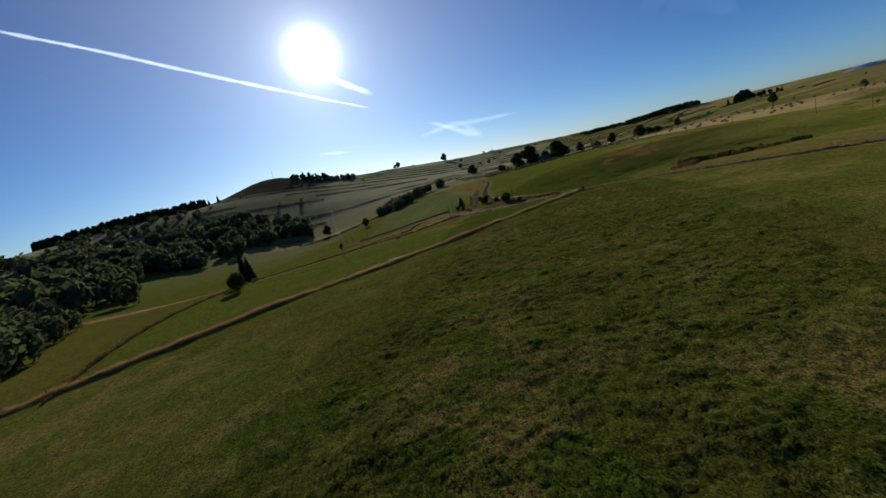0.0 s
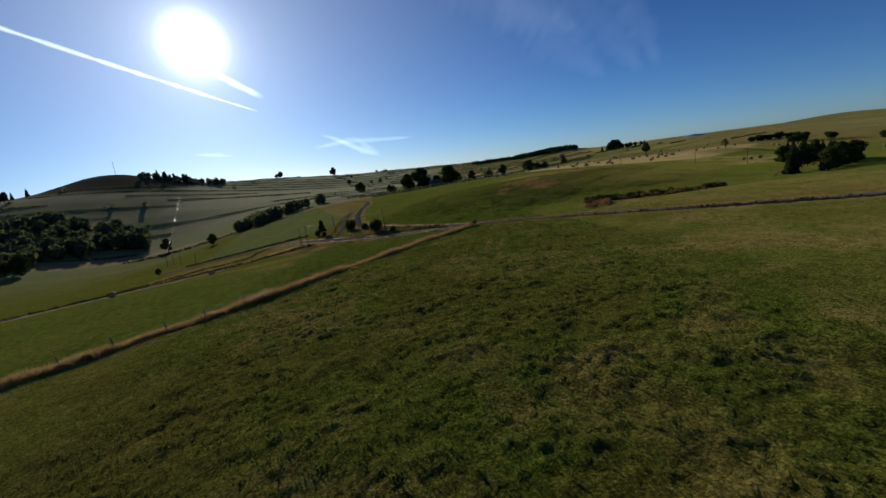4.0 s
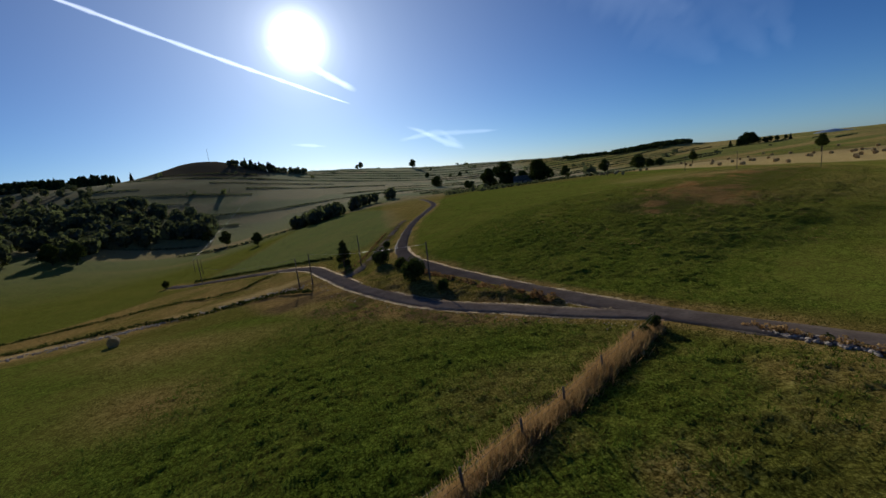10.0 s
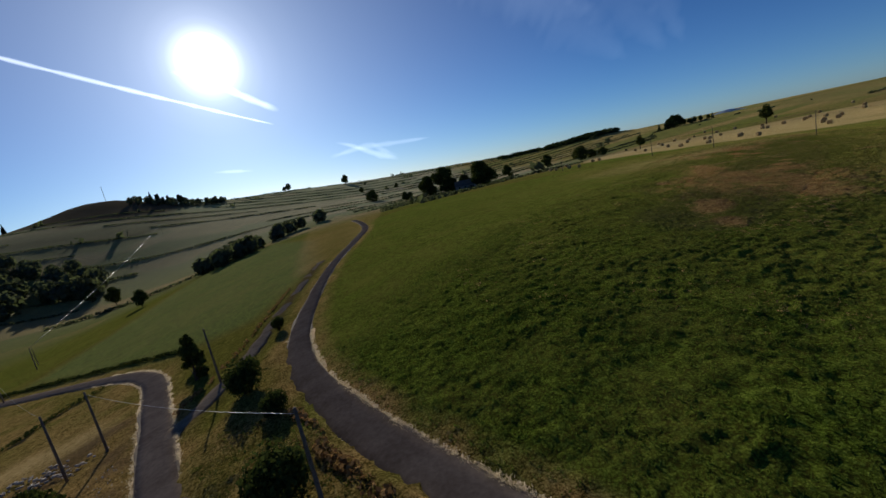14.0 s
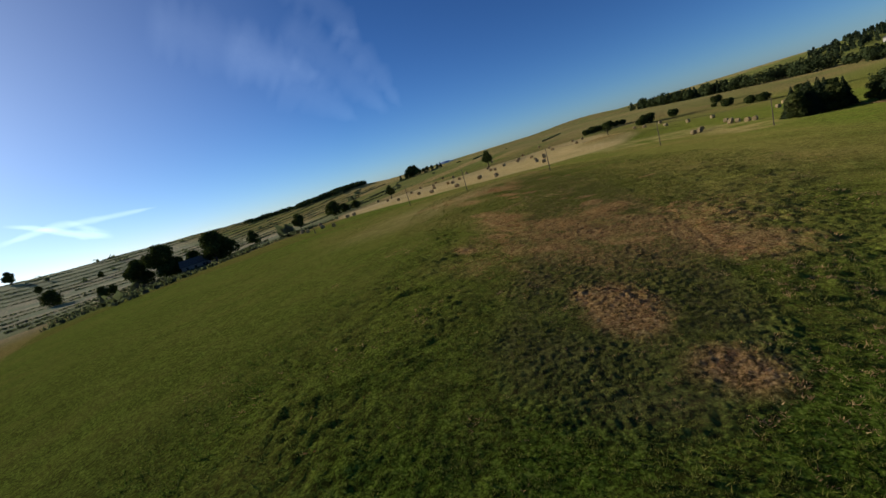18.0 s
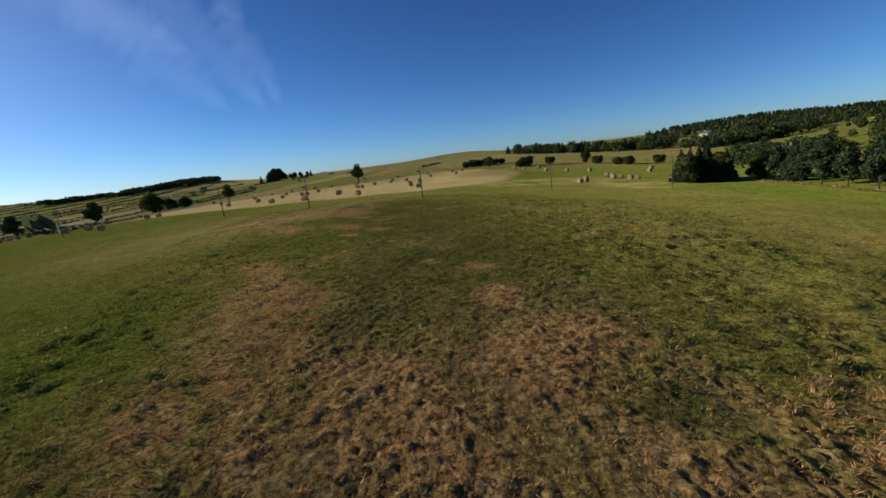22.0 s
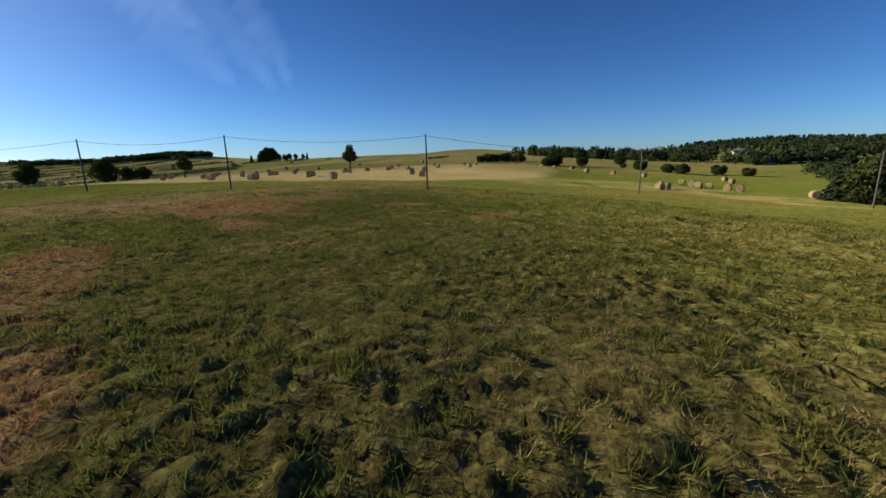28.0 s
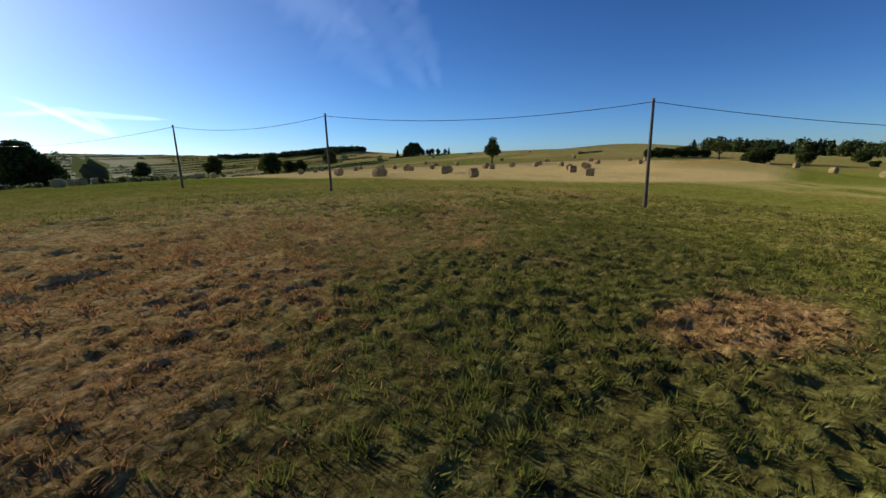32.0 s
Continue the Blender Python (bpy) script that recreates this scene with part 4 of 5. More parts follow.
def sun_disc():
    """The sun as the eye sees it: a white disc, with glare added far out over the sky."""
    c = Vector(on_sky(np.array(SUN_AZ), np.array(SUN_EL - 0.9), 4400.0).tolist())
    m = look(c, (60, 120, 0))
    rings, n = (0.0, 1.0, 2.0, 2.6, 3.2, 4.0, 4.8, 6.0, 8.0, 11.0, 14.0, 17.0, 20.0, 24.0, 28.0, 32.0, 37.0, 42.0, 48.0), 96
    # values past the disc add a wide veil of glare to the sky
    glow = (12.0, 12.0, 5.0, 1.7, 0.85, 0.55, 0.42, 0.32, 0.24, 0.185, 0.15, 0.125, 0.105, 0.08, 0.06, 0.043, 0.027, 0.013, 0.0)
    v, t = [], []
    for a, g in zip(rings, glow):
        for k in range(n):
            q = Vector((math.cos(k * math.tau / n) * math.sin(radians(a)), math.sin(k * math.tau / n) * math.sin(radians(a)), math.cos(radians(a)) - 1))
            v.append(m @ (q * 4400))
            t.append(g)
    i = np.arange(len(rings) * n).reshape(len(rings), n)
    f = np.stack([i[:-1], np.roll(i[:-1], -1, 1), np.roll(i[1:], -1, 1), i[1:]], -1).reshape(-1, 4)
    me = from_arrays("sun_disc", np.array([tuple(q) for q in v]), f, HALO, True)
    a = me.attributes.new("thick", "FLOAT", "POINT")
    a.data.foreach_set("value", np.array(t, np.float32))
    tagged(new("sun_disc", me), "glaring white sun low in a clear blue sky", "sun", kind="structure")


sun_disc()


# ---- woods, hedges and other growth that nobody could count ----
def growth(name, x, y, height, spread, leaves, size, material, seed, label, fir=False, category="wood"):
    """Many crowns in one mesh: leaf sprays over ovals, or over cones for firs."""
    rng = np.random.RandomState(seed)
    x, y, height, spread = (np.repeat(np.asarray(q, float), leaves) for q in (x, y, height, spread))
    n = len(x)
    u = rng.normal(size=(n, 3))
    u /= np.linalg.norm(u, axis=1)[:, None]
    z0 = land(x, y)
    if fir:
        q = rng.rand(n) ** 0.8
        a = rng.rand(n) * math.tau
        r = spread * (1 - q) * rng.uniform(0.5, 1.1, n) + 0.1
        p = np.stack([x + np.cos(a) * r, y + np.sin(a) * r, z0 + height * (0.05 + 0.95 * q)], 1)
        nrm = np.stack([np.cos(a), np.sin(a), np.full(n, 0.7)], 1) + rng.normal(size=(n, 3)) * 0.25
    else:
        lump = 0.82 + 0.36 * value_noise(u[:, 0] * 2.2 + x * 0.7, u[:, 1] * 2.2 + u[:, 2] * 3 + y * 0.7, seed)
        rr = rng.uniform(0.62, 1.05, n) * lump
        p = np.stack([x + u[:, 0] * spread * rr, y + u[:, 1] * spread * rr, z0 + height * (0.52 + 0.5 * u[:, 2] * rr)], 1)
        p[:, 2] = np.maximum(p[:, 2], z0 + 0.05)
        nrm = u + rng.normal(size=(n, 3)) * 0.4
    nrm /= np.linalg.norm(nrm, axis=1)[:, None]
    a = np.cross(nrm, rng.normal(size=(n, 3)))
    a /= np.linalg.norm(a, axis=1)[:, None] + 1e-9
    b = np.cross(nrm, a)
    s = (size * height / 10 * rng.uniform(0.6, 1.4, n))[:, None]
    v = np.stack([p - a * s, p - b * s * 0.7, p + a * s, p + b * s * 0.7], 1).reshape(-1, 3)
    me = from_arrays(name, v, np.arange(4 * n).reshape(n, 4), material)
    return tagged(new(name, me), label, category, kind="stuff")


def scatter(poly, count, seed):
    """Places spread over a polygon."""
    rng = np.random.RandomState(seed)
    p = np.array(poly, float)
    got = np.zeros((0, 2))
    while len(got) < count:
        q = rng.uniform(p.min(0), p.max(0), (count * 3, 2))
        got = np.concatenate([got, q[inside(q[:, 0], q[:, 1], poly)]])
    return got[:count, 0], got[:count, 1]


def wood(name, poly, count, tall, seed, label, fir=False, leaves=110, size=1.5, wide=0.42, material=None):
    rng = np.random.RandomState(seed + 100)
    x, y = scatter(poly, count, seed)
    h = tall * rng.uniform(0.6, 1.15, count)
    return growth(name, x, y, h, h * wide * (0.55 if fir else 1) * rng.uniform(0.8, 1.2, count), leaves, size, material or (NEEDLE if fir else HAZE_LEAF), seed, label, fir)


def hedge(name, line, tall, seed, label, step=1.6, leaves=40, size=2.2, gaps=0.25, material=None, ragged=0.5):
    """Bushes along a line, with gaps."""
    rng = np.random.RandomState(seed)
    p = smooth_line(line, step)
    p = p[rng.rand(len(p)) > gaps] if gaps else p
    p = p + rng.normal(size=p.shape) * ragged * tall * 0.3
    h = tall * rng.uniform(0.5, 1.3, len(p))
    return growth(name, p[:, 0], p[:, 1], h, h * rng.uniform(0.5, 0.8, len(p)), leaves, size, material or BUSH_LEAF, seed, label, category="hedge")


wood("valley_wood", [(-180, 318), (-176, 345), (-174, 385), (-153, 381), (-142, 409), (-148, 445), (-196, 478), (-245, 490), (-300, 470), (-300, 400), (-230, 350)], 125, 12, 1, "dense dark broadleaf wood on the valley side", leaves=180, size=1.25)
wood("hillside_wood", [(-268, 500), (-320, 475), (-430, 430), (-490, 520), (-440, 590), (-375, 600), (-330, 560)], 75, 7.5, 2, "scattered dark trees climbing the hillside", leaves=140, size=1.4)
wood("ridge_plantation", [(-368, 648), (-392, 690), (-440, 680), (-500, 640), (-580, 575), (-545, 535), (-450, 590), (-410, 625)], 420, 11, 3, "dark conifer plantation along the ridge", True, 70, 2.2)
wood("hilltop_wood", [(-252, 722), (-228, 722), (-206, 732), (-152, 746), (-158, 789), (-219, 778), (-262, 758)], 62, 8, 4, "dark wood behind the bare hilltop", False, 70, 2.0)
wood("hilltop_conifers", [(-238, 742), (-205, 745), (-190, 772), (-240, 768)], 14, 11, 41, "dark pointed conifers behind the bare hilltop", True, 60, 2.2)
wood("valley_thicket", [(-62, 352), (-50, 342), (-36, 318), (-27, 340), (-30, 395), (-15, 440), (2, 446), (-4, 462), (-36, 420)], 46, 9, 5, "dark thicket of small trees along a field bank", leaves=150, size=1.5)
wood("valley_wood", [(-250, 250), (-185, 255), (-175, 285), (-200, 320), (-260, 330), (-330, 280)], 150, 14, 43, "dense dark broadleaf wood in the valley bottom", leaves=140, size=1.4)
wood("valley_wood", [(-200, 130), (-150, 120), (-125, 150), (-150, 190), (-190, 240), (-260, 240), (-270, 160)], 130, 13, 44, "dark broadleaf wood beyond the valley meadow", leaves=140, size=1.4)
wood("valley_wood", [(-62, 46), (-80, 74), (-100, 100), (-130, 118), (-170, 80), (-110, 25), (-72, 25)], 75, 9.5, 45, "dark broadleaf trees below the sloping pasture", leaves=300, size=0.95)
# far woods to the north-east and east
wood("ridge_forest", [(345, 790), (400, 750), (455, 735), (490, 800), (400, 850)], 420, 6.5, 6, "dark low forest on a far rise", False, 60, 1.8, 0.6, material=EAST_LEAF)
wood("ridge_forest", [(288, 850), (330, 840), (370, 830), (380, 870), (310, 890)], 120, 6, 61, "dark far belt of trees", False, 60, 1.8, 0.6, material=EAST_LEAF)
wood("tree_belt", [(560, 345), (575, 330), (545, 275), (520, 225), (500, 235), (535, 300)], 60, 9.5, 7, "dark dense conifer belt on the far slope", True, 150, 0.9, 0.6)
wood("tree_belt", [(560, 340), (570, 330), (540, 270), (510, 215), (480, 165), (455, 165), (480, 215), (510, 270)], 110, 10.5, 72, "dark mixed trees in a belt on the far slope", False, 140, 0.85, 0.5, material=EAST_LEAF)
wood("forest", [(500, 110), (560, -60), (800, -200), (1000, -80), (1010, 120), (800, 200), (660, 190), (670, 110), (600, 100)], 1500, 6.5, 8, "dark conifer forest covering the eastern hill", True, 44, 1.9, 0.55)
wood("forest", [(470, 100), (520, 20), (640, -120), (760, -60), (720, 100), (600, 95)], 420, 5, 83, "brownish broadleaf woodland on the eastern hill", False, 60, 1.7, 0.55, OLIVE_LEAF)
wood("forest_edge", [(400, 150), (420, 110), (480, 70), (540, 70), (500, 140), (450, 160)], 90, 8, 81, "dark mixed trees on the lower eastern slope", False, 110, 1.3, 0.5, material=EAST_LEAF)
wood("forest_edge", [(255, 108), (275, 60), (330, 20), (430, 10), (420, 60), (340, 95), (312, 108)], 40, 4.5, 82, "olive-green trees round the eastern hamlet", False, 170, 1.05, 0.55, OLIVE_LEAF)
wood("forest_edge", [(330, 118), (400, 92), (480, 60), (500, 0), (420, 20), (350, 70)], 34, 5, 84, "dark broadleaf trees behind the eastern hamlet", False, 120, 1.2, 0.5, material=EAST_LEAF)
wood("forest_edge", [(262, 118), (285, 108), (318, 112), (322, 122), (310, 138), (296, 120), (270, 128)], 18, 5.5, 85, "dark garden trees round the hamlet's houses", False, 260, 0.9, 0.5, material=EAST_LEAF)
wood("forest_edge", [(215, 118), (250, 96), (268, 60), (250, 60), (215, 95), (195, 118)], 26, 7, 86, "dark conifers behind the windbreak", True, 300, 0.7, 0.6)

wood("forest_edge", [(234, 151), (248, 137), (300, 126), (350, 124), (345, 138), (285, 147)], 34, 5.5, 87, "dark round trees in the gap of the windbreak", False, 180, 0.9, 0.55, material=EAST_LEAF)


def far_hedges():
    """Dark banks and hedges along the far fields' edges, in long unbroken runs."""
    rng = np.random.RandomState(9)
    c, s = math.cos(radians(14)), math.sin(radians(14))
    u, v = np.meshgrid(np.arange(-350, 760, 1.1), np.arange(2, 32) * 34.0)
    u, v = (u + rng.uniform(-0.5, 0.5, u.shape)).ravel(), v.ravel()
    v = v - 14 * (value_noise(u / 120, v / 120, 31) - 0.5) + rng.normal(size=len(u)) * 0.25
    x, y = u * c - v * s, u * s + v * c
    keep = (x > -330) & (x < 420) & (y > 330) & (y < 1000) & (value_noise(u / 95, v / 34, 51) > 0.36) & ~inside(x, y, [(100, 260), (250, 290), (330, 300), (420, 420), (330, 480), (180, 380)])
    keep &= (np.hypot(x + 287, y - 776) > 100) & ~inside(x, y, [(13, 210), (30, 294), (41, 389), (7, 464), (-40, 380), (-46, 300)])
    x, y = x[keep], y[keep]
    h = 0.7 + 0.9 * value_noise(x / 15, y / 15, 52) + (rng.rand(len(x)) > 0.9955) * rng.uniform(1.5, 4.5, len(x))
    growth("field_hedges", x, y, h, h * 0.85, 6, 6.0, HAZE_LEAF, 10, "dark hedge banks between the far fields", category="hedge")


far_hedges()
hedge("bramble_bank", [(72.5, 130), (79, 131), (86, 131.5), (93, 128), (99, 122), (101, 116)], 1.3, 11, "dark bramble bank across the pasture", 0.5, 60, 1.6, 0.0)
hedge("bramble_bank", [(75, 127.5), (84, 128), (92, 125), (97, 119.5)], 0.9, 23, "brown and green scrub below the bramble bank", 0.4, 50, 1.8, 0.1, DRY_GRASS, 1.6)
hedge("bramble_bank", [(76, 128.5), (85, 129), (93, 126), (98, 120)], 1.0, 24, "dark weeds below the bramble bank", 0.5, 50, 1.7, 0.2, BUSH_LEAF, 1.4)
hedge("dry_scrub", [(71, 129), (74, 124), (69, 117), (63, 108)], 0.9, 12, "dry brown scrub at the end of the bramble bank", 0.5, 60, 1.8, 0.1, DRY_GRASS)
hedge("lane_bank", [(43.5, 114.5), (48.5, 103.3), (54, 95), (60, 88.5), (75, 75), (100, 54)], 0.34, 13, "low weedy bank beside the lane", 0.4, 40, 2.2, 0.7, BUSH_LEAF, 0.8)
hedge("lane_bank", [(43, 115), (48, 104), (53.5, 95.6), (59.5, 89), (74, 75.5)], 0.42, 14, "pale dry grass on the bank beside the lane", 0.3, 40, 2.0, 0.1, LONG_DRY, 0.6)
hedge("terrace_bank", [(-0.5, 187), (-9, 193), (-20, 200), (-35, 208.5), (-50, 217.5)], 0.65, 15, "dark weedy bank above the lower lane", 0.3, 26, 2.2, 0.0, BUSH_LEAF, 0.5)
hedge("terrace_bank", [(3, 154), (-2, 158), (-6, 158.5), (-11, 157.5), (-16, 155), (-28, 155.5), (-44, 148.5), (-70, 136)], 0.6, 16, "dark weedy terrace edge above the bale track", 0.3, 26, 2.2, 0.0, BUSH_LEAF, 0.5)
hedge("terrace_bank", [(-14, 188), (-17, 184), (-18, 177), (-24, 175), (-35, 178), (-50, 172), (-66, 164)], 0.5, 17, "dark weedy terrace edge", 0.3, 26, 2.2, 0.0, BUSH_LEAF, 0.5)
hedge("field_bank", [(-51, 44), (-56, 56), (-62, 75), (-65, 95), (-66, 124)], 0.55, 21, "dry grassy bank along the pasture's lower edge", 0.4, 36, 2.2, 0.05, DRY_GRASS, 0.3)
hedge("dry_scrub", [(73, 126.5), (68, 118), (64, 112), (59, 109)], 0.7, 25, "dry brown tussocks in the marshy hollow", 0.3, 40, 1.9, 0.1, DRY_GRASS, 3.2)
hedge("field_bank", [(199, 160.5), (190, 154.5), (180, 150), (165, 145.5), (150, 140), (138, 133)], 0.4, 26, "pale dry grass along the foot of the windbreak", 0.4, 30, 2.2, 0.1, LONG_DRY, 0.8)
hedge("island_weeds", [(33.5, 127), (29, 134), (25, 140.5), (22, 146), (19, 152.5)], 0.8, 18, "dry brown weeds on the island between the lanes", 0.35, 40, 1.8, 0.1, DRY_GRASS, 0.9)
hedge("island_weeds", [(31, 129), (26.5, 136.5), (22, 143), (17, 149), (14, 157), (13, 166)], 0.55, 19, "green and brown weeds on the island between the lanes", 0.2, 30, 1.6, 0.45, BUSH_LEAF, 1.9)
hedge("island_weeds", [(32, 128.5), (27.5, 136), (23.5, 142), (19, 150), (16, 158), (14, 168)], 0.4, 22, "dark green weeds between the lanes", 0.2, 30, 2.0, 0.1, LEAF, 2.4)
hedge("track_weeds", [(6.5, 163), (8.3, 172), (10, 186), (11.5, 200)], 0.4, 20, "dry weedy edge of the farm track", 0.5, 30, 2.2, 0.3, DRY_GRASS, 0.9)


# ---- single trees and bushes ----
def bush(name, height, spread, seed, leaves, size, label, group=""):
    """A dense bush on several stems."""
    rng = np.random.RandomState(seed)
    b = new(name)
    bm = bmesh.new()
    clumps = [((0, 0, height * 0.5), (spread * 0.8, spread * 0.8, height * 0.48))]
    for k in range(6):
        a = k * 1.05 + rng.uniform(-0.3, 0.3)
        tip = (math.cos(a) * spread * 0.5, math.sin(a) * spread * 0.5, height * rng.uniform(0.45, 0.8))
        ring_tube(bm, [(0.05 * math.cos(a), 0.05 * math.sin(a), -0.2), (tip[0] * 0.4, tip[1] * 0.4, tip[2] * 0.5), tip], [0.06, 0.045, 0.015], 5)
        clumps.append((tip, (spread * 0.45, spread * 0.45, height * 0.25)))
    part("stems", bm, BARK, b)
    v, f = leaf_cloud(rng, clumps, leaves, size)
    v[:, 2] = np.maximum(v[:, 2], 0.02)
    part("foliage", from_arrays("foliage", v, f, BUSH_LEAF), None, b)
    return tagged(b, label, "bush", group)


oak = stand(broad_tree("broadleaf_tree", 20, 9.5, 1, 4600, 0.7, 0.12, "tall dark broadleaf tree beside the farmhouse", "farm trees"), 92, 428)
tree_b = stand(broad_tree("broadleaf_tree", 17, 9.0, 4, 4400, 0.65, 0.06, "broad dark round-crowned tree beside the farmhouse", "farm trees"), 111, 402)
again(oak, 82, 445, 60, 0.82)
again(tree_b, 100, 436, 130, 0.6)
again(tree_b, 104, 420, 40, 0.62)
lone = stand(broad_tree("broadleaf_tree", 10.5, 3.4, 2, 2000, 0.36, 0.24, "lone broadleaf tree beyond the hay strip"), 244, 310)
tagged(again(lone, 195, 346, 50, 0.82), "small spreading broadleaf tree on the meadow edge")
dome = stand(broad_tree("broadleaf_tree", 11, 7.0, 6, 2600, 0.55, 0.02, "dark dome-shaped tree crown reaching the ground", "pasture-edge trees"), 204, 429)
tagged(again(dome, 213, 412, 30, 0.55), "small round dark tree")
tagged(again(dome, 215, 431, 80, 0.6), "small round dark tree")
mid = stand(broad_tree("broadleaf_tree", 11.5, 5.0, 7, 2200, 0.5, 0.1, "dark broadleaf tree on the meadow edge", "pasture-edge trees"), 179, 436)
again(mid, 152, 454, 70, 0.95)
tagged(again(mid, 70, 470, 20, 0.6), "small dark broadleaf tree near the farm")
tagged(again(mid, 64, 452, 140, 0.7), "small dark broadleaf tree near the farm")
tagged(again(dome, 118, 403, 200, 1.05), "broad dark tree crown beside the farmhouse")
tagged(again(dome, 42, 570, 10, 1.1), "dark spreading tree on the far slope")
for x, y, s, a in ((-61, 297, 0.6, 0), (-114, 378, 0.9, 50), (-138, 400, 0.7, 90), (-172, 326, 1.1, 20), (-180, 320, 1.05, 75), (36, 740, 0.8, 10), (87, 740, 0.7, 40), (-87, 915, 1.2, 0), (-94, 916, 0.8, 60), (14, 905, 1.5, 30)):
    tagged(again(mid, x, y, a, s), "dark broadleaf tree standing alone on the far slope")
# trees near the fork
fork_tree = stand(broad_tree("broadleaf_tree", 5.4, 1.5, 8, 2600, 0.17, 0.02, "narrow dark bushy tree beside the lane fork"), 5.2, 171.6)
fork_bush = stand(bush("bush", 3.9, 1.8, 9, 2600, 0.15, "dark leafy bush below a telephone pole", "fork bushes"), 19.9, 143.4)
tagged(again(fork_bush, 14.0, 159.6, 70, 0.95), "dark leafy bush on the island between the lanes")
tagged(again(fork_bush, 17.6, 153.5, 30, 0.6), "low leafy bush on the island between the lanes")
tagged(again(fork_bush, 13.6, 177, 10, 0.5), "low bush beside the farm track")
tagged(again(fork_bush, 23.4, 137.2, 120, 0.45), "low weedy bush on the island")
tagged(again(fork_bush, 37.6, 116.6, 40, 0.3), "low dark bush at the end of the fence")
tagged(again(fork_bush, 36.4, 115.6, 140, 0.24), "low dark bush at the end of the fence")
tagged(again(fork_bush, -62.5, 222.8, 20, 0.7), "low bush at the lane's bend")
tagged(again(fork_bush, 3.6, 176.5, 50, 0.6), "low bush behind the lane fork")
# conifers
spruce = stand(conifer("conifer", 15, 3.6, 3, "dark conifer at the valley edge"), -97, 182)
tagged(again(spruce, -93, 179, 100, 0.85), "dark conifer at the valley edge")
tagged(again(fork_bush, -56, 100, 10, 1.3), "round scrubby bush below the pasture")
tagged(again(fork_bush, -63, 112, 70, 1.2), "round scrubby bush below the pasture")
fir = stand(conifer("conifer", 11, 4.3, 5, "dark green conifer in a windbreak beside the pasture", "windbreak conifers"), 187, 163, 0, 0.8)
pines = []
for x, y, s, a in ((189, 166.5, 0.95, 20), (190.5, 161.5, 1.05, 50), (194, 164.5, 0.95, 90), (196, 160.5, 1.0, 170), (193.5, 157, 0.9, 200),
                   (187, 149, 0.85, 10), (182, 147, 0.95, 60), (177, 146.5, 0.8, 110), (171.5, 145, 1.0, 150), (166, 143, 0.85, 190), (160.5, 141, 0.95, 230), (155, 139, 0.8, 270), (150, 136, 0.95, 310), (145, 133, 0.85, 340)):
    if y < 150 and a % 20:
        pines.append((x, y, s, a))
    else:
        again(fir, x, y, a, s * 0.78)
pine = None
for x, y, s, a in pines:
    if pine is None:
        pine = stand(broad_tree("pine_tree", 8.8, 2.5, 33, 2600, 0.24, 0.1, "dark pine with a bare lower trunk in the windbreak", "windbreak pines", NEEDLE, 0.5), x, y, a, s)
    else:
        again(pine, x, y, a, s)
olive = stand(broad_tree("broadleaf_tree", 9.0, 4.6, 31, 3000, 0.36, 0.02, "rounded olive-green broadleaf tree in the windbreak", "windbreak trees", OLIVE_LEAF), 184.5, 165, 0, 0.72)
for x, y, s, a in ((187.5, 158.5, 1.0, 40), (192, 151, 0.85, 90), (183, 140, 1.1, 130), (175, 137, 1.0, 170), (166, 134, 1.15, 210), (157, 130, 1.05, 250), (148, 125, 1.0, 290)):
    again(olive, x, y, a, s * 0.75)
far_fir = stand(conifer("conifer", 15, 4.2, 15, "dark conifer in a far skyline group", "skyline conifers"), 385, 549, 0, 0.7)
for x, y, s, a in ((379, 553, 0.6, 120), (393, 548, 0.85, 40), (430, 531, 0.5, 10), (412, 541, 0.5, 90)):
    again(far_fir, x, y, a, s)
for x, y, s, a in ((388, 548, 1.0, 0), (392, 545, 1.25, 60), (397, 545, 1.2, 200), (401, 546, 0.95, 150), (406, 545, 0.6, 0), (410, 542, 0.55, 50), (415, 540, 0.6, 100), (420, 537, 0.55, 150), (426, 533, 0.5, 200)):
    tagged(again(mid, x, y, a, s), "dark broadleaf tree in a far skyline group")
for x, y, s in ((-247, 772, 1.05), (-398, 668, 1.0), (-378, 676, 0.7), (-366, 684, 0.8), (-430, 640, 1.1)):
    tagged(again(far_fir, x, y, x * 7 % 360, s), "dark conifer on the far ridge")
# bushes of the eastern meadow
east = stand(bush("bush", 4.2, 3.1, 13, 2000, 0.3, "rounded dark green hedgerow bush", "meadow bushes"), 305, 226)
for x, y, s in ((305, 276, 1.0), (309, 273, 1.15), (314, 271, 1.2), (319, 268, 1.25), (324, 265, 1.1), (328, 262, 1.0), (290, 238, 1.3), (295, 236, 1.5), (352, 215, 1.2), (309, 202, 1.1), (300, 191, 1.3), (298, 186, 1.2), (308, 173, 1.2), (308, 163, 1.0), (330, 245, 0.8), (320, 210, 0.7)):
    again(east, x, y, x * 13 % 360, s * (0.75 + 0.3 * (x * 7.3 % 1)), 0.4 * s)
dead = stand(broad_tree("broadleaf_tree", 5.5, 2.6, 21, 260, 0.3, 0.25, "thin half-bare tree on a brown mound"), 231.5, 232)


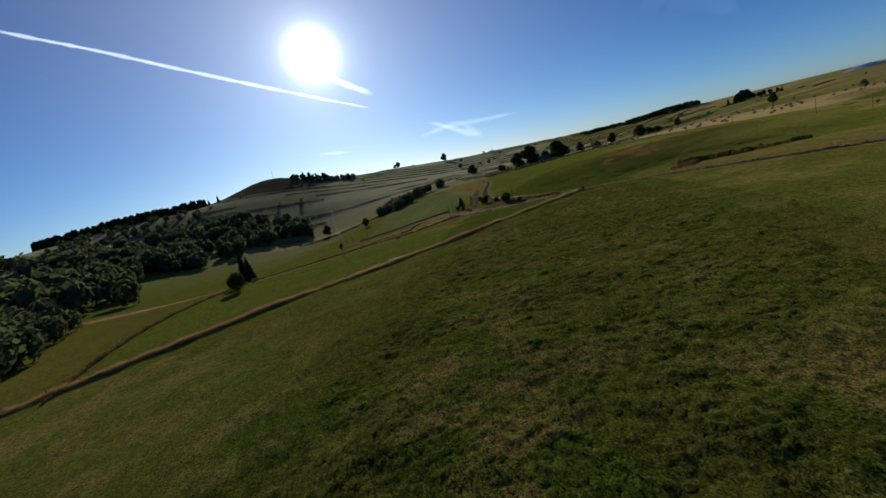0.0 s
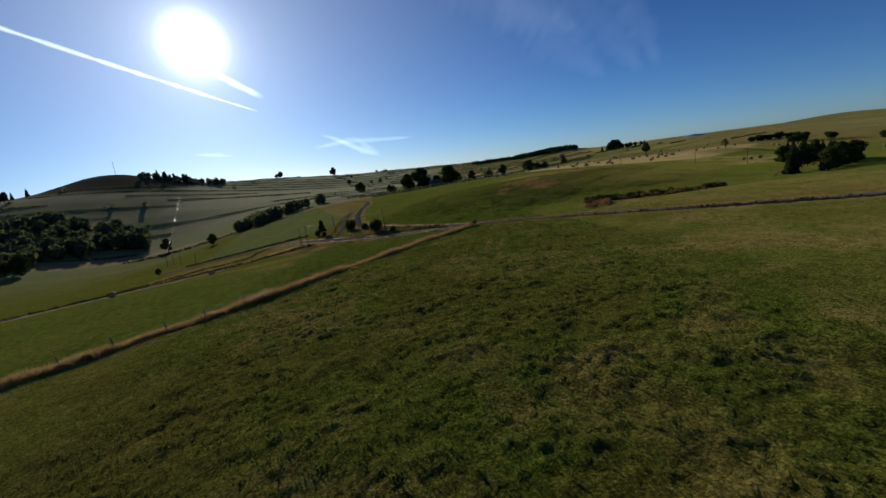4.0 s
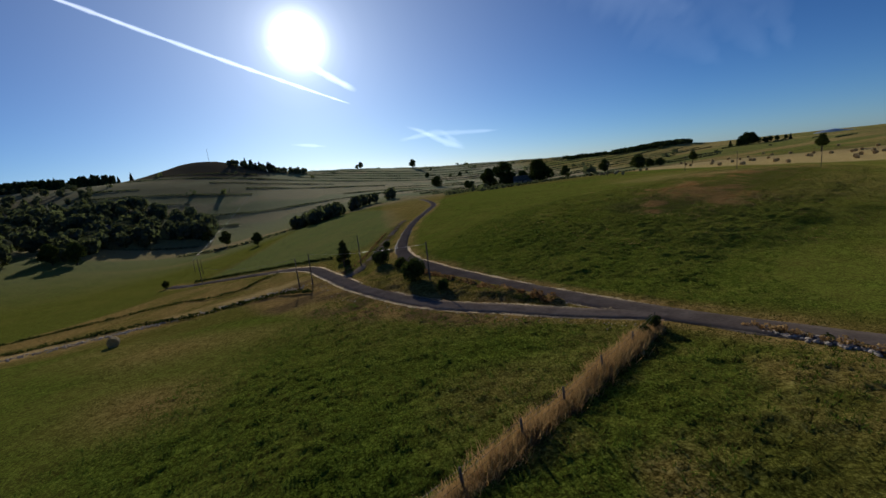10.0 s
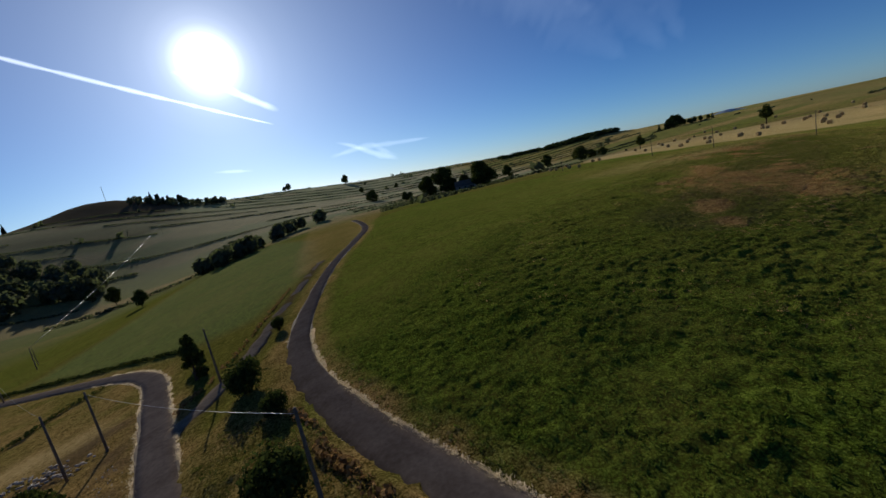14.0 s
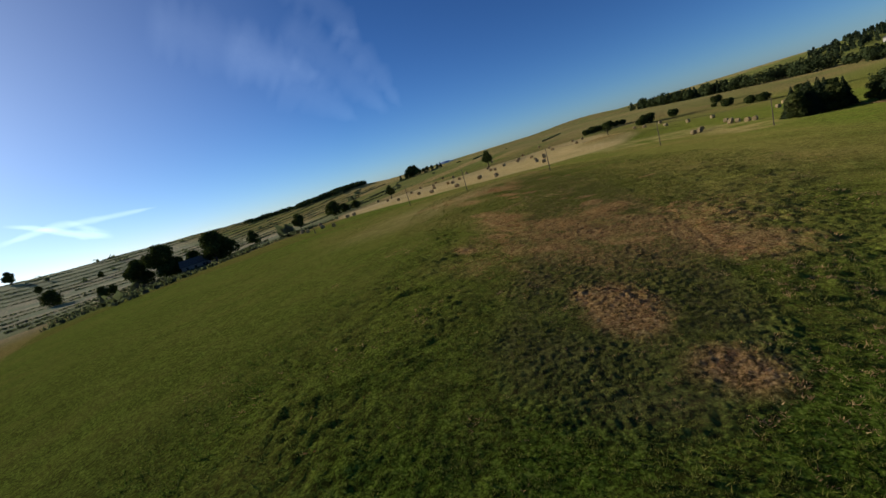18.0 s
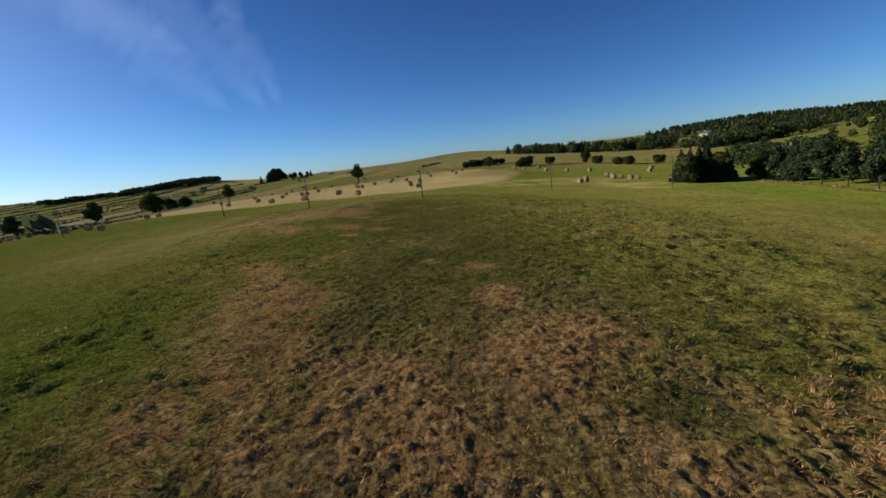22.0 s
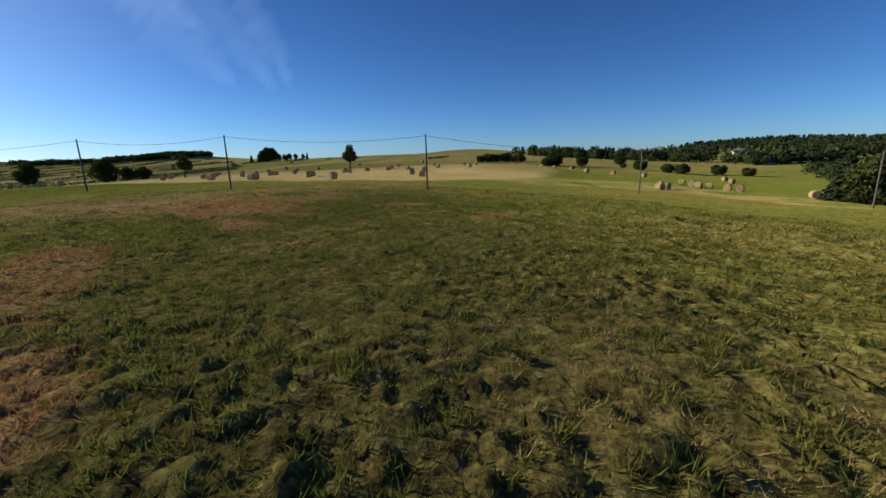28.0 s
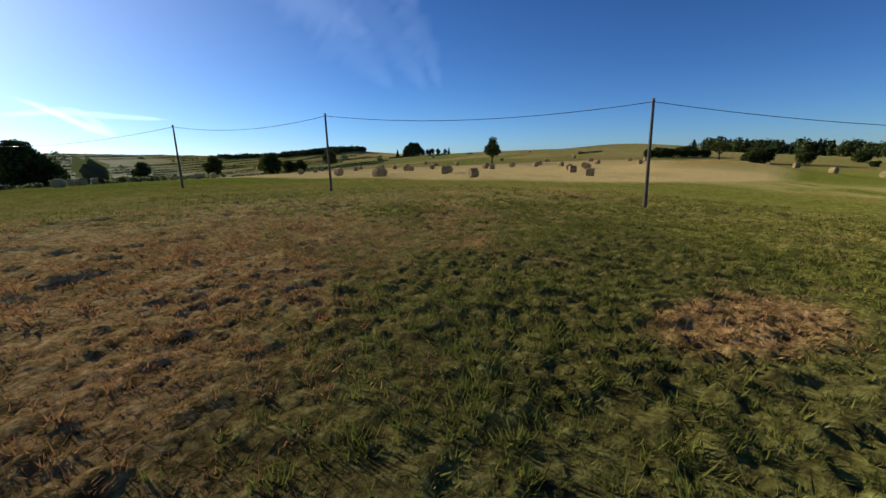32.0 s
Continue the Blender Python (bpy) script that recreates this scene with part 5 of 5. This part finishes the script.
# ---- hay bales ----
the_bale = stand(bale(), -19.8, 142.4, 118)
tagged(again(the_bale, -65, 126, 60), "round hay bale at the end of the pale track")
tagged(again(the_bale, -38.5, 138, 112), "round hay bale on the pale track beside the meadow")
rng = np.random.RandomState(77)
for x, y in ((168, 248), (187, 239), (195, 247), (204, 253), (208, 251), (175, 262), (178, 264), (158, 259), (161, 262), (160, 275), (170, 294), (196, 329), (184, 298), (217, 344), (205, 300), (225, 338), (206, 277), (209, 282), (234, 331), (192, 296)):
    tagged(again(the_bale, x, y, rng.uniform(0, 180), 1.08), "round hay bale on the mown straw strip")
for x, y in ((240, 325), (230, 300), (222, 283), (227, 278), (232, 281), (242, 287), (263, 298), (231, 272), (298, 307), (221, 259), (271, 284), (251, 271), (277, 272), (257, 260), (279, 267), (250, 356), (279, 334), (188, 289), (207, 322), (210, 349)):
    tagged(again(the_bale, x, y, rng.uniform(0, 180), 1.08), "round hay bale on the mown straw strip")
for x, y in ((271, 235), (267, 229), (275, 224), (249, 214), (251, 206), (251, 197), (196, 191), (199, 190), (206, 191), (221, 187), (218, 185), (211, 184), (211, 182), (208, 179), (207, 177), (242, 175), (260, 175), (196, 168)):
    tagged(again(the_bale, x, y, rng.uniform(0, 180), 1.08), "round hay bale on the green eastern meadow")
for x, y in ((146, 318), (149, 317), (145, 343), (165, 303), (207, 376), (185, 337), (123, 313), (124, 302), (127, 327), (121, 288)):
    tagged(again(the_bale, x, y, rng.uniform(0, 180), 1.08), "round hay bale at the meadow's far edge")


# ---- fence ----
def build_fence():
    f = new("fence")
    line = FENCE
    along = np.concatenate([[0], np.cumsum(np.linalg.norm(np.diff(line, axis=0), axis=1))])
    rng = np.random.RandomState(14)
    feet, d = [], 0.3
    while d < along[-1]:
        x, y = np.interp(d, along, line[:, 0]), np.interp(d, along, line[:, 1])
        feet.append((x, y, ground_z(x, y)))
        d += rng.uniform(3.6, 4.6)
    tops = []
    for x, y, z in feet:
        h, lx, ly = rng.uniform(1.05, 1.3), rng.uniform(-0.12, 0.12), rng.uniform(-0.12, 0.12)
        bm = bmesh.new()
        ring_tube(bm, [(x, y, z - 0.3), (x + lx * 0.5, y + ly * 0.5, z + h * 0.5), (x + lx, y + ly, z + h)], [0.07, 0.065, 0.055], 7)
        part("post", bm, POST_WOOD, f)
        tops.append((Vector((x, y, z)), Vector((x + lx, y + ly, z + h))))
    for q in (0.45, 0.7, 0.93):
        bm = bmesh.new()
        ring_tube(bm, [a.lerp(b, q) for a, b in tops], [0.008] * len(tops), 4)
        part("wire", bm, CABLE, f)
    tagged(f, "grey wooden post and wire fence in dry grass", "fence")


build_fence()


# ---- buildings ----
PLASTER = plain("pale_plaster", (0.30, 0.28, 0.24), (0.46, 0.43, 0.38), 0.8, 0.9)
SLATE = plain("grey_slate", (0.055, 0.052, 0.052), (0.12, 0.115, 0.11), 1.5, 0.9, spec=0.05)
RUBBLE_WALL = plain("grey_rubble", (0.16, 0.14, 0.12), (0.34, 0.31, 0.27), 1.5, 0.95, relief=0.8, depth=0.06)
PANE = plain("dark_glass", (0.01, 0.012, 0.015), (0.03, 0.035, 0.04), 1.0, 0.1)
WOOD_DOOR = plain("brown_door", (0.06, 0.035, 0.02), (0.14, 0.085, 0.05), 2.0, 0.7)


def house(x, y, turn, w, d, eaves, ridge, wall_m, roof_m, label, windows=3):
    """A gabled house: four walls in one shell, an overhanging roof, a chimney, a door and windows."""
    hs = new("house")
    bm = bmesh.new()
    a, b = w / 2, d / 2
    pts = [(-a, -b), (a, -b), (a, b), (-a, b)]
    lo = [bm.verts.new((px, py, -1.2)) for px, py in pts]
    hi = [bm.verts.new((px, py, eaves)) for px, py in pts]
    g = [bm.verts.new((-a, 0, ridge)), bm.verts.new((a, 0, ridge))]
    for k in range(4):
        bm.faces.new((lo[k], lo[(k + 1) % 4], hi[(k + 1) % 4], hi[k]))
    bm.faces.new((hi[1], hi[2], g[1]))
    bm.faces.new((hi[3], hi[0], g[0]))
    part("wall", bm, wall_m, hs)
    bm = bmesh.new()
    o, t = 0.4, 0.18
    prof = [(-b - o, eaves - o * (ridge - eaves) / b), (0, ridge), (b + o, eaves - o * (ridge - eaves) / b)]
    rows = [[bm.verts.new((sx, py, pz + dz)) for py, pz in prof] for sx in (-a - o, a + o) for dz in (0.03, t + 0.03)]
    for k in range(2):
        bm.faces.new((rows[1][k], rows[3][k], rows[3][k + 1], rows[1][k + 1]))
        bm.faces.new((rows[0][k + 1], rows[2][k + 1], rows[2][k], rows[0][k]))
        for r0, r1 in ((0, 1), (3, 2)):
            bm.faces.new((rows[r0][k], rows[r1][k], rows[r1][k + 1], rows[r0][k + 1]))
    bm.faces.new((rows[0][0], rows[2][0], rows[3][0], rows[1][0]))
    bm.faces.new((rows[1][2], rows[3][2], rows[2][2], rows[0][2]))
    roof = part("roof", bm, roof_m, hs)
    bm = bmesh.new()
    bmesh.ops.create_cube(bm, size=1, matrix=Matrix.LocRotScale((a * 0.55, 0.3, ridge + 0.3), None, (0.8, 0.6, 1.6)))
    bmesh.ops.bevel(bm, geom=bm.edges[:], offset=0.04, affect="EDGES")
    part("chimney", bm, wall_m, roof)
    for k in range(windows):
        px = -a + w * (k + 0.7) / (windows + 0.4)
        for sy in (-1, 1):
            win = new("window")
            win.parent = hs
            bm = bmesh.new()
            bmesh.ops.create_cube(bm, size=1, matrix=Matrix.LocRotScale((px, sy * (b + 0.01), 1.6), None, (1.0, 0.06, 1.25)))
            part("pane", bm, PANE, win)
            bm = bmesh.new()
            bmesh.ops.create_cube(bm, size=1, matrix=Matrix.LocRotScale((px, sy * (b + 0.06), 0.93), None, (1.2, 0.16, 0.09)))
            part("sill", bm, STONE, win)
    bm = bmesh.new()
    bmesh.ops.create_cube(bm, size=1, matrix=Matrix.LocRotScale((a * 0.8, -b - 0.01, 1.0), None, (1.0, 0.08, 2.1)))
    part("door", bm, WOOD_DOOR, hs)
    stand(hs, x, y, turn, 1, 0)
    return tagged(hs, label, "house")


house(103, 412, -20, 14, 7.5, 3.2, 6.2, RUBBLE_WALL, SLATE, "grey stone farmhouse with a slate roof under trees")
house(640, 130, 15, 24, 9, 4.2, 6.6, PLASTER, SLATE, "pale house on the wooded eastern hillside")
house(415, 143, 30, 10, 6.5, 2.8, 5.0, PLASTER, SLATE, "pale plastered house among the eastern trees")
house(288, 126, -10, 7, 5, 2.4, 4.2, RUBBLE_WALL, SLATE, "small grey stone barn among the eastern trees", 2)
house(-214, 405, 25, 13, 8, 4, 6.5, RUBBLE_WALL, SLATE, "grey stone farm building in the valley wood")


def far_hill(x, y, base, height, long, wide, turn):
    """A far hill on the horizon: a low uneven dome, with haze painted into its blue colour."""
    n, m = 48, 14
    a, r = np.meshgrid(np.arange(n) * math.tau / n, np.linspace(0, 1, m))
    a, r = a.ravel(), r.ravel()
    u, v = np.cos(a) * r * long, np.sin(a) * r * wide
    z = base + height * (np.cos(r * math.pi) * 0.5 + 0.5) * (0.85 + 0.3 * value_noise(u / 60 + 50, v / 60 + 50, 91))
    c, q = math.cos(radians(turn)), math.sin(radians(turn))
    i = np.arange(n * m).reshape(m, n)
    f = np.stack([i[:-1], np.roll(i[:-1], -1, 1), np.roll(i[1:], -1, 1), i[1:]], -1).reshape(-1, 4)
    me = from_arrays("backdrop", np.stack([x + u * c - v * q, y + u * q + v * c, z], 1), f, HAZED_HILL, True)
    tagged(new("backdrop", me), "hill on the far horizon with haze painted as blue", "hill", kind="structure")


# distance haze is put into the base colour as blue-grey
HAZED_HILL = plain("hazed_hill", (0.30, 0.38, 0.50), (0.36, 0.44, 0.56), 0.01, 1.0, relief=0.0, vary=0.0, spec=0.0)
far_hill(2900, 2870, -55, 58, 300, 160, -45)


def mast(x, y):
    m = new("mast")
    bm = bmesh.new()
    ring_tube(bm, [(0, 0, -0.5), (0, 0, 14), (0, 0, 20)], [0.3, 0.22, 0.1], 8)
    part("tube", bm, CABLE, m)
    bm = bmesh.new()
    ring_tube(bm, [(-0.9, 0, 18), (0.9, 0, 18)], [0.08, 0.08], 6)
    part("antenna", bm, CABLE, m)
    stand(m, x, y)
    tagged(m, "thin aerial mast on the bare hilltop", "mast")


mast(-303, 776)

# the cable that catches the sun over the valley
VALLEY_POLES = [(-71, 256), (-66, 250), (-60, 241), (-44, 210), (-157, 560)]
for x, y in VALLEY_POLES[:4]:
    pole(x, y, 5.0, "weathered wooden pole at the bend of the lower lane")
pole(*VALLEY_POLES[4], 9.0, "wooden pole on the far slope")
bm = bmesh.new()
va, vb = Vector(top(-71, 256, 4.8)), Vector(top(-157, 560, 8.6))
vp = [va.lerp(vb, i / 30) + Vector((0, 0, -7.0 * 4 * (i / 30) * (1 - i / 30) * 0.3)) for i in range(31)]
ring_tube(bm, vp, [0.03] * 31, 6)
tagged(part("telephone_cable", bm, GLINT_CABLE), "slack cable over the valley glinting in the sun", "cable")
# the first fork cable gets the pale glint colour too
for k, (a, b) in enumerate((((22.0, 141.8), (1.2, 161.8)), ((-0.3, 159.0), (-44, 210)))):
    tagged(cable(top(*a, 5.5), top(*b, 5.4 if k == 0 else 4.8), 0.45 if k == 0 else 1.2, thick=0.012, metal=GLINT_CABLE if k == 0 else CABLE), "thin cable from pole to pole above the lane fork")


# ---- stones ----
def stones(name, line, count, size, wide, seed, label):
    """Loose stones strewn along a line, each an uneven lump."""
    rng = np.random.RandomState(seed)
    p = smooth_line(line, 0.3)
    q = p[rng.randint(0, len(p), count)] + rng.normal(size=(count, 2)) * wide
    base = np.array([(1, 0, 0), (0, 1, 0), (-1, 0, 0), (0, -1, 0), (0.6, 0.6, 0.6), (-0.6, 0.6, 0.55), (-0.6, -0.6, 0.6), (0.6, -0.6, 0.5)], float)
    fc = np.array([(0, 1, 4), (1, 5, 4), (1, 2, 5), (2, 6, 5), (2, 3, 6), (3, 7, 6), (3, 0, 7), (0, 4, 7), (4, 5, 6), (4, 6, 7)])
    s = size * rng.uniform(0.4, 1.5, (count, 1, 1)) ** 1.3
    v = base[None] * rng.uniform(0.7, 1.25, (count, 8, 3)) * s
    a = rng.rand(count) * math.tau
    vx, vy = v[:, :, 0] * np.cos(a)[:, None] - v[:, :, 1] * np.sin(a)[:, None], v[:, :, 0] * np.sin(a)[:, None] + v[:, :, 1] * np.cos(a)[:, None]
    v = np.stack([vx + q[:, :1], vy + q[:, 1:], v[:, :, 2] + land(q[:, 0], q[:, 1])[:, None] + 0.03], -1)
    f = (fc[None] + 8 * np.arange(count)[:, None, None]).reshape(-1, 3)
    tagged(new(name, from_arrays(name, v.reshape(-1, 3), f, STONE)), label, "stones", kind="stuff")


stones("track_stones", [(-70, 132), (-40, 145), (-20, 155.5), (-8, 161.5), (-1, 161)], 1300, 0.14, 0.9, 1, "pale loose stones along the bale track")
stones("lane_stones", [(62, 86), (53, 97.5), (47, 106), (43.5, 113.5)], 700, 0.12, 0.3, 2, "pale stones on the bank beside the lane")
stones("verge_stones", [(37.5, 117), (30, 123), (22, 131.5), (15, 138), (9, 146), (4, 157)], 420, 0.05, 0.5, 3, "pale stones along the lower lane's verge")
stones("island_stones", [(35, 125.5), (29, 134), (24, 142), (19.5, 151), (16.5, 163)], 300, 0.055, 0.4, 4, "pale stones along the island's edge")


def edge_of(line, off):
    """A line beside a road, off metres to its side."""
    d = np.gradient(line, axis=0)
    d /= np.linalg.norm(d, axis=1)[:, None]
    return line + np.stack([d[:, 1], -d[:, 0]], 1) * off


# ---- grass ----
def blades(name, x, y, per, tall, wide, splay, material, seed, label):
    """Tufts of grass: thin blades that lean outwards from each place."""
    rng = np.random.RandomState(seed)
    n = len(x)
    tall = np.repeat(tall, per) * rng.uniform(0.45, 1.2, n * per)
    bx, by = np.repeat(x, per) + rng.normal(size=n * per) * splay, np.repeat(y, per) + rng.normal(size=n * per) * splay
    z = land(bx, by) - 0.04
    a, lean = rng.rand(n * per) * math.tau, rng.uniform(0.1, 0.8, n * per) * tall
    w = wide * rng.uniform(0.6, 1.4, n * per)
    c = rng.rand(n * per) * math.tau
    lo0 = np.stack([bx - np.cos(c) * w, by - np.sin(c) * w, z], 1)
    lo1 = np.stack([bx + np.cos(c) * w, by + np.sin(c) * w, z], 1)
    tip = np.stack([bx + np.cos(a) * lean, by + np.sin(a) * lean, z + tall], 1)
    v = np.stack([lo0, lo1, tip], 1).reshape(-1, 3)
    me = from_arrays(name, v, np.arange(3 * n * per).reshape(-1, 3), material)
    return tagged(new(name, me), label, "grass", kind="stuff")


def tufts(name, x, y, per, tall, wide, spread, material, seed, label):
    """Grass in tufts: each a sheaf of blades that fan out from one foot and lean one way."""
    rng = np.random.RandomState(seed)
    n = len(x)
    z, zones, roads = lie_of_turf(x, y)
    low, high = way_reach(x, y)
    z = z + np.where(low > 0, humps(x, y, roads, 0), np.where(high > 0, humps(x, y, roads, 1), 0)) - 0.03
    a, bend = rng.rand(n) * math.tau, rng.uniform(0.05, 0.45, n)
    tilt = np.stack([np.cos(a), np.sin(a)], 1) * (bend * tall)[:, None]
    k = np.repeat(np.arange(n), per)
    m = n * per
    off = rng.normal(size=(m, 2)) * (spread * rng.uniform(0.6, 1.3, n))[k][:, None]
    high = tall[k] * rng.uniform(0.5, 1.15, m)
    foot = np.stack([x[k], y[k]], 1) + off
    tip = foot + tilt[k] + off * 0.9 + rng.normal(size=(m, 2)) * 0.35 * high[:, None]
    c, w = rng.rand(m) * math.tau, wide * rng.uniform(0.6, 1.4, m)
    side = np.stack([np.cos(c), np.sin(c)], 1) * w[:, None]
    zk = z[k] - 0.25 * np.hypot(off[:, 0], off[:, 1])
    v = np.stack([np.column_stack([foot - side, zk]), np.column_stack([foot + side, zk]), np.column_stack([tip, z[k] + high])], 1)
    me = from_arrays(name, v.reshape(-1, 3), np.arange(3 * m).reshape(-1, 3), material)
    return tagged(new(name, me), label, "grass", kind="stuff")


def sow(line, reach0, reach1, per_m2, seed):
    """Places between two distances from a line, off the lanes."""
    rng = np.random.RandomState(seed)
    p = np.array(line, float)
    lo, hi = p.min(0) - reach1, p.max(0) + reach1
    n = int((hi[0] - lo[0]) * (hi[1] - lo[1]) * per_m2)
    x, y = rng.uniform(lo[0], hi[0], n), rng.uniform(lo[1], hi[1], n)
    d = away_from(x, y, [np.array(q, float) for q in line])
    k = (d >= reach0) & (d < reach1)
    x, y = x[k], y[k]
    r = np.minimum(away_from(x, y, UPPER_ROAD[::4]), away_from(x, y, LOWER_ROAD[::4]))
    return x[r > 2.0], y[r > 2.0]


for lo, hi, dens, per, tall, wide, spread, sd in ((0, 5, 34, 11, 0.115, 0.012, 0.055, 31), (5, 12, 18, 9, 0.12, 0.018, 0.07, 32), (12, 27, 6, 6, 0.13, 0.032, 0.11, 33)):
    gx, gy = sow(LOW_WAY, lo, hi, dens, sd)
    pick = np.random.RandomState(sd).uniform(0.12, 0.62, len(gx))
    dry = dryness(gx, gy) + 0.2 * value_noise(gx / 0.8, gy / 0.8, 61) ** 2 > pick
    straw = ~dry & (value_noise(gx / 0.45, gy / 0.45, 67) * value_noise(gx / 5, gy / 5, 68) > 0.46)
    green = ~dry & ~straw
    tl = tall * (0.25 + 1.25 * billow(gx, gy, 0.23, 71) + 0.5 * value_noise(gx / 2.1, gy / 2.1, 65))
    tufts("grass", gx[green], gy[green], per, tl[green], wide, spread, GREEN_GRASS, sd, "short green pasture grass in tufts")
    tufts("dry_grass", gx[dry], gy[dry], per, tl[dry] * 0.7, wide, spread * 1.2, PARCHED, sd + 20, "short reddish-brown parched grass")
    tufts("dry_grass", gx[straw], gy[straw], per, tl[straw] * 0.7, wide, spread * 1.2, LONG_DRY, sd + 40, "pale straw tufts in the pasture")
gx, gy = sow(HIGH_WAY, 0, 25, 6.0, 34)
keep = away_from(gx, gy, [np.array(q, float) for q in LOW_WAY]) > 20
gx, gy = gx[keep], gy[keep]
dry = dryness(gx, gy) > np.random.RandomState(3).uniform(0.15, 0.7, len(gx))
tl = 0.16 * (0.3 + 1.2 * billow(gx, gy, 0.44, 81) + 0.5 * value_noise(gx / 1.2, gy / 1.2, 63))
rich = ~dry & (lie_of_turf(gx, gy)[1][:, 3] > 0.45)
dull = ~dry & ~rich
# tufts outside the lush fields take the darkened grass copy
tufts("grass", gx[dull], gy[dull], 6, tl[dull], 0.036, 0.14, DIMMED_GRASS, 35, "short olive-green pasture grass in tufts")
tufts("grass", gx[rich], gy[rich], 6, tl[rich], 0.036, 0.14, LUSH_GRASS, 38, "short lush green grass in tufts")
tufts("dry_grass", gx[dry], gy[dry], 6, tl[dry], 0.036, 0.14, PARCHED, 36, "short reddish-brown parched grass")
# long dry grass along the fence
fx = smooth_line([tuple(q) for q in FENCE], 0.2)
fx = fx[np.random.RandomState(4).randint(0, len(fx), 7600)]
fo = np.random.RandomState(5).normal(size=fx.shape) * 0.30
blades("fence_grass", fx[:, 0] + fo[:, 0], fx[:, 1] + fo[:, 1], 12, 0.40 + 0.55 * value_noise(fx[:, 0] / 2, fx[:, 1] / 2, 64), 0.024, 0.14, LONG_DRY, 37, "long dry grass along the fence")
# short dry grass that frays the lanes' edges
climb = UPPER_ROAD[(UPPER_ROAD[:, 1] > 120) & (UPPER_ROAD[:, 1] < 172)]
for line, off, sd, words in ((LOWER_ROAD[:60], 1.42, 81, "lower"), (LOWER_ROAD[2:60], -1.42, 82, "lower"), (climb, -1.55, 83, "upper"), (climb, 1.55, 84, "upper")):
    q = smooth_line([tuple(p) for p in edge_of(line, off)], 0.2)
    q = q[np.random.RandomState(sd).randint(0, len(q), 1500)] + np.random.RandomState(sd + 9).normal(size=(1500, 2)) * 0.11
    blades("verge_grass", q[:, 0], q[:, 1], 8, 0.05 + 0.16 * value_noise(q[:, 0] / 1.5, q[:, 1] / 1.5, 66), 0.028, 0.08, PALED_GRASS, sd, "pale dry grass along the " + words + " lane's edge")

# broad-leaved weeds and flattened straw in the turf
gx, gy = sow(LOW_WAY, 0, 12, 0.2, 71)
wr = np.random.RandomState(72)
low_weed = dryness(gx, gy) < 0.25
growth("weeds", gx[low_weed], gy[low_weed], wr.uniform(0.05, 0.1, low_weed.sum()), wr.uniform(0.06, 0.14, low_weed.sum()), 22, 4.0, BUSH_LEAF, 73, "small dark leafy weeds in the turf", category="weeds")
gx, gy = sow([(94, 180), (103, 186), (112, 190), (118, 196)], 0, 7, 0.28, 74)
gx, gy = np.concatenate([gx, [105.2, 105.4, 102.9, 103.5, 106.2, 94.2, 102.7, 104.3, 109.0, 111.8]]), np.concatenate([gy, [187.6, 186.0, 187.6, 186.0, 184.5, 179.1, 173.1, 174.7, 191.5, 189.4]])
tufts("dry_grass", gx, gy, 60, wr.uniform(0.06, 0.13, len(gx)), 0.008, 0.2, LONG_DRY, 75, "flattened pale straw tufts in the turf")
